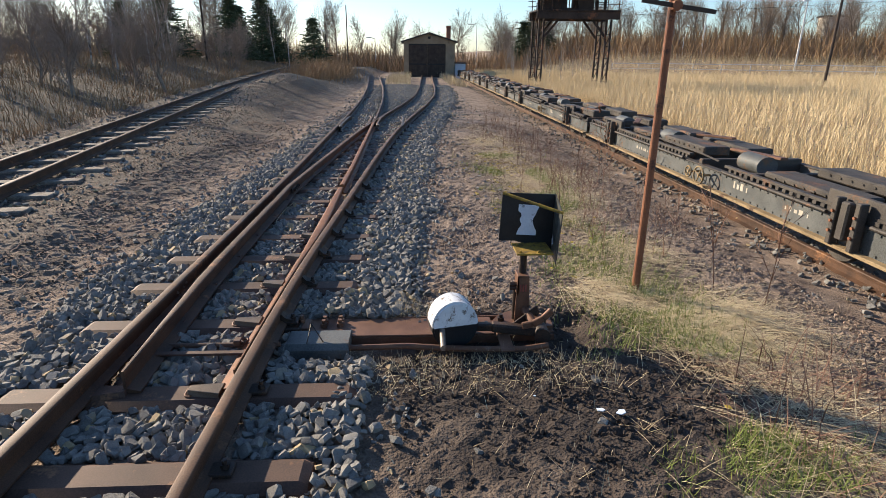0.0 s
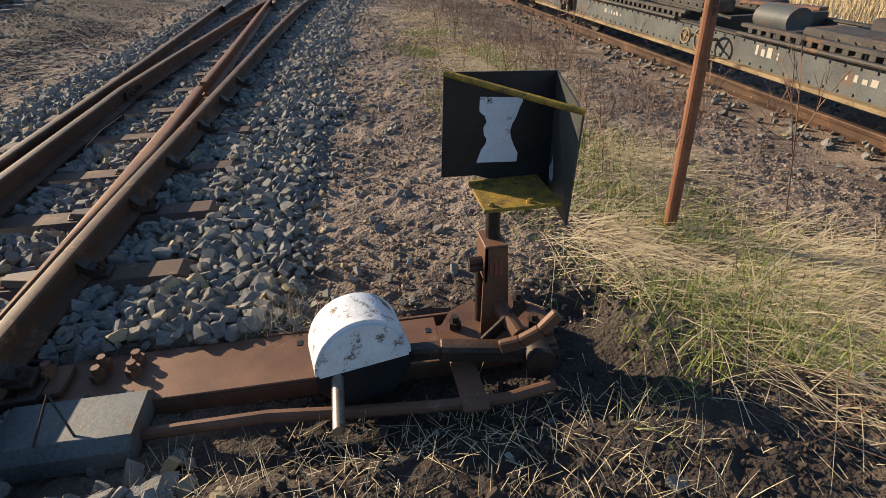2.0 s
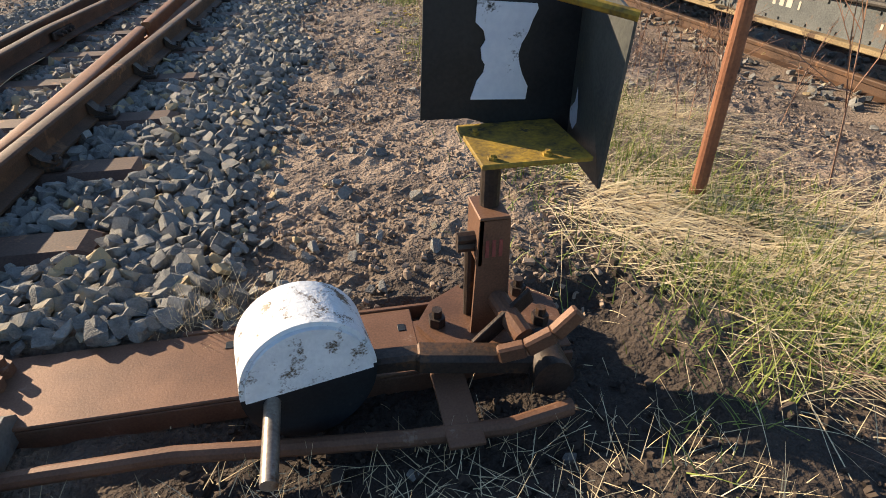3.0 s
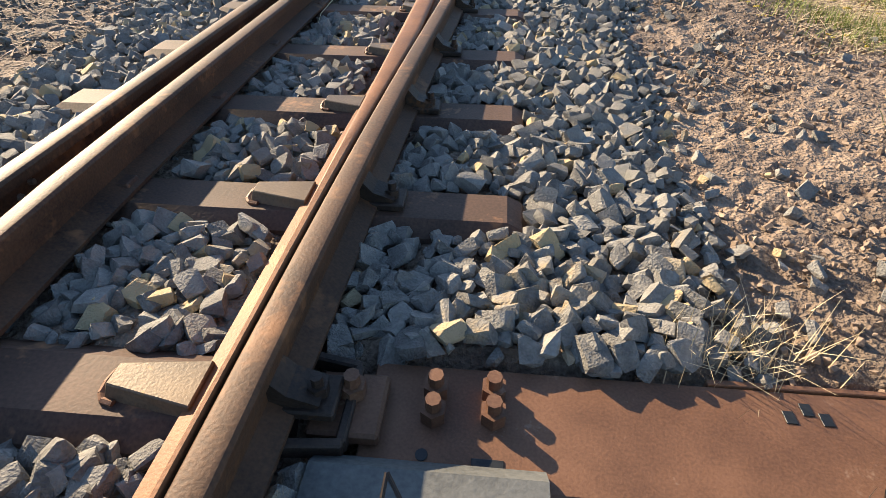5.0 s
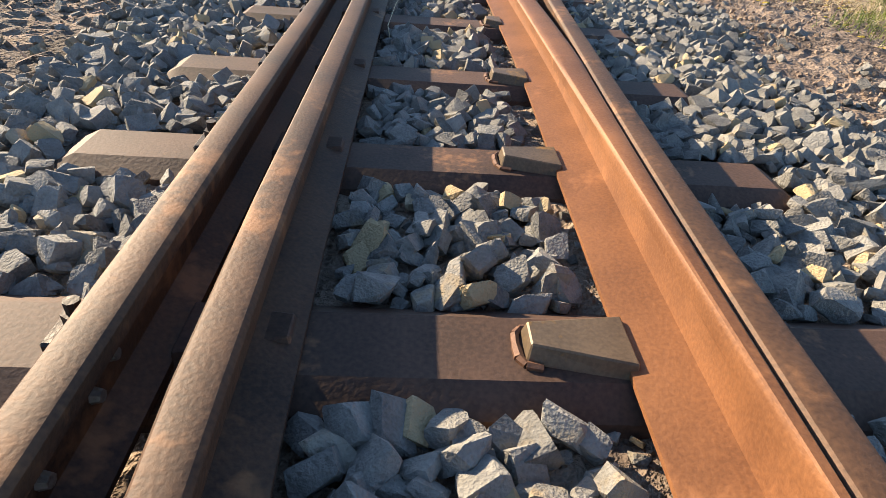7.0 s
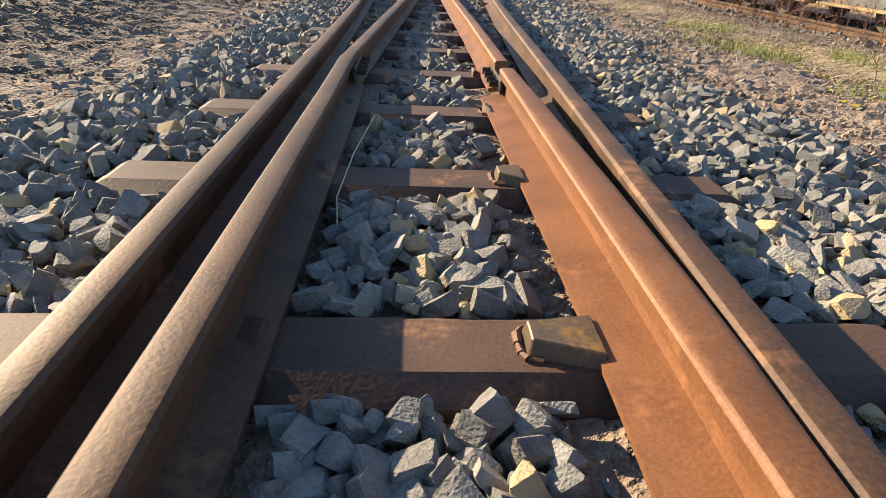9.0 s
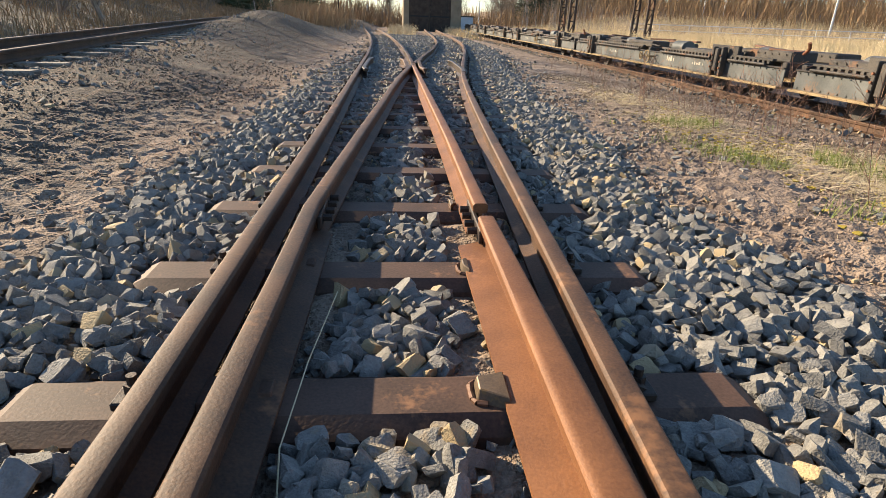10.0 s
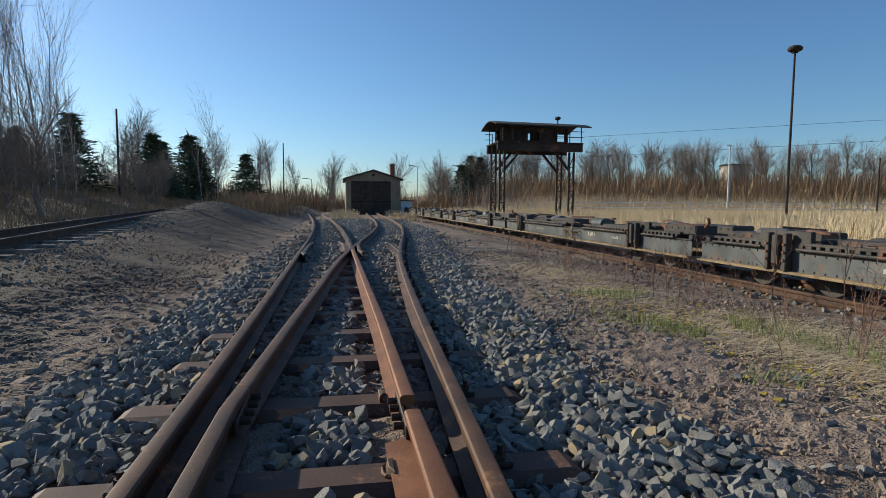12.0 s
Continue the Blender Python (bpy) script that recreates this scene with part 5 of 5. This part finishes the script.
def tree_mesh(name, seed, trunk, limbs, depth, spread, up, material, thin=0.010):
    """A bare tree of unit height: tapered trunk, limbs and many twigs. Returns trunk and crown meshes."""
    r = rng(seed)
    wood, twigs = bmesh.new(), bmesh.new()

    def grow(a, d, l, w, lev):
        steps = 3 if lev < 2 else 2
        for k in range(steps):
            d = (d + Vector(r.normal(0, 0.10 + 0.03 * lev, 3)) + Vector((0, 0, up * 0.05))).normalized()
            b = a + d * l / steps
            rod(wood if lev < 2 else twigs, a, b, w, w * 0.78, n=6 if lev == 0 else 4 if lev < 2 else 3, caps=False)
            w *= 0.78
            if lev < depth:
                for _ in range(limbs if lev else limbs + 1):
                    if lev == 0 and k == 0 and r.random() < 0.5:
                        continue
                    ax = Vector(r.normal(0, 1, 3))
                    nd = (d + (ax - ax.dot(d) * d).normalized() * spread * r.uniform(0.6, 1.2)).normalized()
                    grow(a + (b - a) * r.uniform(0.2, 1.0), nd, l * r.uniform(0.42, 0.68), max(w * 0.55, thin * 0.14), lev + 1)
            a = b
        if lev < depth:
            grow(a, d, l * 0.5, w * 0.9, lev + 1)

    grow(Vector((0, 0, 0)), Vector((0, 0, 1)), 0.62, trunk, 0)
    out = []
    for bm, nm in ((wood, "trunk"), (twigs, "crown")):
        me = bpy.data.meshes.new(nm)
        bm.to_mesh(me)
        bm.free()
        me.materials.append(material if nm == "trunk" else M_TWIG)
        out.append(me)
    return out


def plant_tree(meshes, x, y, h, wide, label, category, group, turn, names=("trunk", "crown"), name="tree"):
    t = thing(name, (x, y, float(ground_height(x, y)) - 0.1), label, category, group)
    t.rotation_euler = (0, 0, turn)
    t.scale = (wide, wide, h)
    for nm, me in zip(names, meshes):
        ob = new(nm, me)
        ob.parent = t
    return t


BARE = [tree_mesh("bare_tree", 81 + k, 0.018, 3, 3, 0.75, 1.0, M_TWIG) for k in range(4)]
BIRCH = [tree_mesh("birch", 91 + k, 0.0085, 2, 3, 0.50, 1.3, M_BIRCH, 0.004) for k in range(3)]


def conifer_mesh(seed):
    r = rng(seed)
    wood = rod(bmesh.new(), (0, 0, 0), (0, 0, 1.0), 0.022, 0.003, n=6)
    vs, fs = [], []
    for k in range(1300):
        u = r.random() ** 1.5
        z = 0.06 + 0.93 * u
        rad = (1 - u) ** 0.9 * 0.36 * r.uniform(0.25, 1.05) + 0.006
        a = r.uniform(0, 6.283)
        c = np.array([rad * math.cos(a), rad * math.sin(a), z - 0.10 * rad])
        for _ in range(4):
            d = r.normal(0, 1, 3) * np.array([0.05, 0.05, 0.022])
            e = r.normal(0, 1, 3) * 0.012
            n = len(vs)
            vs += [c, c + d, c + d * 0.6 + e]
            fs.append((n, n + 1, n + 2))
    me = bpy.data.meshes.new("trunk")
    wood.to_mesh(me)
    wood.free()
    me.materials.append(M_TWIG)
    cm = bpy.data.meshes.new("crown")
    cm.from_pydata([tuple(map(float, v)) for v in vs], [], fs)
    cm.materials.append(M_NEEDLE)
    return me, cm


PINE = [conifer_mesh(101 + k) for k in range(2)]


def woods():
    r = rng(111)
    # the long row of bare trees on the far bank
    k = 0
    for row in range(3):
        for x in np.arange(14, 140, 2.6 if row < 2 else 3.4):
            y = 99 + 7 * row - 0.36 * x + r.uniform(-3, 3)
            h = r.uniform(4.3, 6.8)
            plant_tree(BARE[k % 4], x + r.uniform(-1.5, 1.5), y, h, h * r.uniform(0.95, 1.3), "bare deciduous tree with a fine grey-brown crown", "tree", "bare trees", r.uniform(0, 6))
            k += 1
    for x in np.arange(-44, 14, 2.6):
        y = 88 + 0.25 * x + r.uniform(-8, 12)
        h = r.uniform(4.5, 7.5) if x > -8 else r.uniform(5, 9)
        plant_tree(BARE[k % 4], x + r.uniform(-1, 1), y, h, h * r.uniform(0.8, 1.15), "bare deciduous tree with a fine grey-brown crown", "tree", "bare trees", r.uniform(0, 6))
        k += 1
    roots, hs = [], []
    for _ in range(30000):
        x = r.uniform(14, 140)
        y = 86 - 0.33 * x + r.uniform(0, 26)
        roots.append((x, y, float(ground_height(x, y))))
        hs.append(r.uniform(0.3, 2.6) ** 1.2)
    strips("undergrowth", roots, hs, 0.5, 0.09, M_BUSH, "brown undergrowth beneath the far trees", "undergrowth", 112, 2, 0.3)
    roots, hs = [], []
    for _ in range(16000):
        x = r.uniform(-55, 14)
        y = 74 + 0.25 * x + r.uniform(0, 26)
        roots.append((x, y, float(ground_height(x, y))))
        hs.append(r.uniform(0.3, 2.4) ** 1.2)
    strips("undergrowth", roots, hs, 0.5, 0.09, M_BUSH, "brown undergrowth beneath the far trees", "undergrowth", 113, 2, 0.3)
    # birches and brush on the bank
    for bx, d, h in ((-0.47, 24, 8.6), (-0.50, 26, 9.4), (-0.445, 28, 9.2), (-0.54, 22, 8.6), (-0.43, 31, 7.6), (-0.49, 31, 9.6), (-0.53, 30, 9.6), (-0.58, 26, 9.0), (-0.415, 34, 6.4), (-0.20, 44, 7.8), (-0.62, 30, 9.0), (-0.68, 28, 9.0), (-0.455, 35, 8.4), (-0.225, 46, 5.6), (-0.51, 36, 9.0), (-0.56, 38, 9.5)):
        x, y, _ = place(bx, 0, d)
        plant_tree(BIRCH[k % 3], x, y, h, h * 0.55, "slender leafless birch with a pale trunk", "birch tree", "birches", r.uniform(0, 6), name="birch")
        k += 1
    for bx, d, h in ((-0.42, 40, 5.2), (-0.30, 46, 4.8), (-0.285, 48, 4.4), (-0.245, 52, 5.6), (-0.232, 54, 5.0), (-0.50, 34, 3.6), (-0.155, 45, 3.9), (0.215, 74, 5.6), (0.232, 76, 6.4), (0.25, 75, 5.8)):
        x, y, _ = place(bx, 0, d)
        plant_tree(PINE[k % 2], x, y, h, h * (1.1 if d > 70 else 1.15), "dense dark green conifer", "conifer", "conifers", r.uniform(0, 6), name="conifer")
        k += 1
    for _ in range(60):
        y = r.uniform(22, 62)
        x = LEFT_X(y) - r.uniform(2.2, 13)
        h = r.uniform(1.6, 3.6)
        plant_tree(BARE[k % 4], x, y, h, h * 1.2, "leafless brown bush on the bank", "bush", "bushes", r.uniform(0, 6), name="bush")
        k += 1
    for _ in range(16):
        x, y = r.uniform(8, 13), r.uniform(50, 62)
        h = r.uniform(1.8, 3.4)
        plant_tree(BIRCH[k % 3], x, y, h, h * 0.5, "young leafless birch in the reeds", "birch tree", "young birches", r.uniform(0, 6), name="birch")
        k += 1


woods()


# ---- small things ----
def litter():
    for x, y, s, a in ((2.25, 13.92, 0.030, 10), (2.34, 13.88, 0.036, 60), (1.95, 14.06, 0.010, 0), (3.15, 14.5, 0.012, 0)):
        bm = bmesh.new()
        pts = [(0.0, 0.0), (s, 0.2 * s), (1.2 * s, 0.9 * s), (0.5 * s, 1.3 * s), (-0.2 * s, 0.8 * s)]
        outline(bm, pts, 0, 0.004)
        bmesh.ops.transform(bm, matrix=pose(x, y, float(ground_height(x, y)) + 0.012, 80, 0, a), verts=bm.verts[:])
        tagged(obj_of("plastic_shard", bm, M_TIN), "small pale blue shard lying on the soil", "shard", "shards")


litter()

# ballast stones nearest to the camera's way, one by one
STONE_MESHES = []
for v, f in ROCKS:
    me = bpy.data.meshes.new("stone")
    me.from_pydata(v.tolist(), [], f.tolist())
    me.materials.append(M_STONE)
    STONE_MESHES.append(me)
r0 = rng(131)
for (x, y, z), s in NEAR_STONES:
    ob = new("stone", STONE_MESHES[int(r0.integers(len(STONE_MESHES)))])
    ob.matrix_basis = Matrix.Translation((x, y, z)) @ Euler((r0.uniform(-0.9, 0.9), r0.uniform(-0.9, 0.9), r0.uniform(0, 6.2))).to_matrix().to_4x4() @ Matrix.Diagonal((s, s, s, 1))
    ob.parent = BED
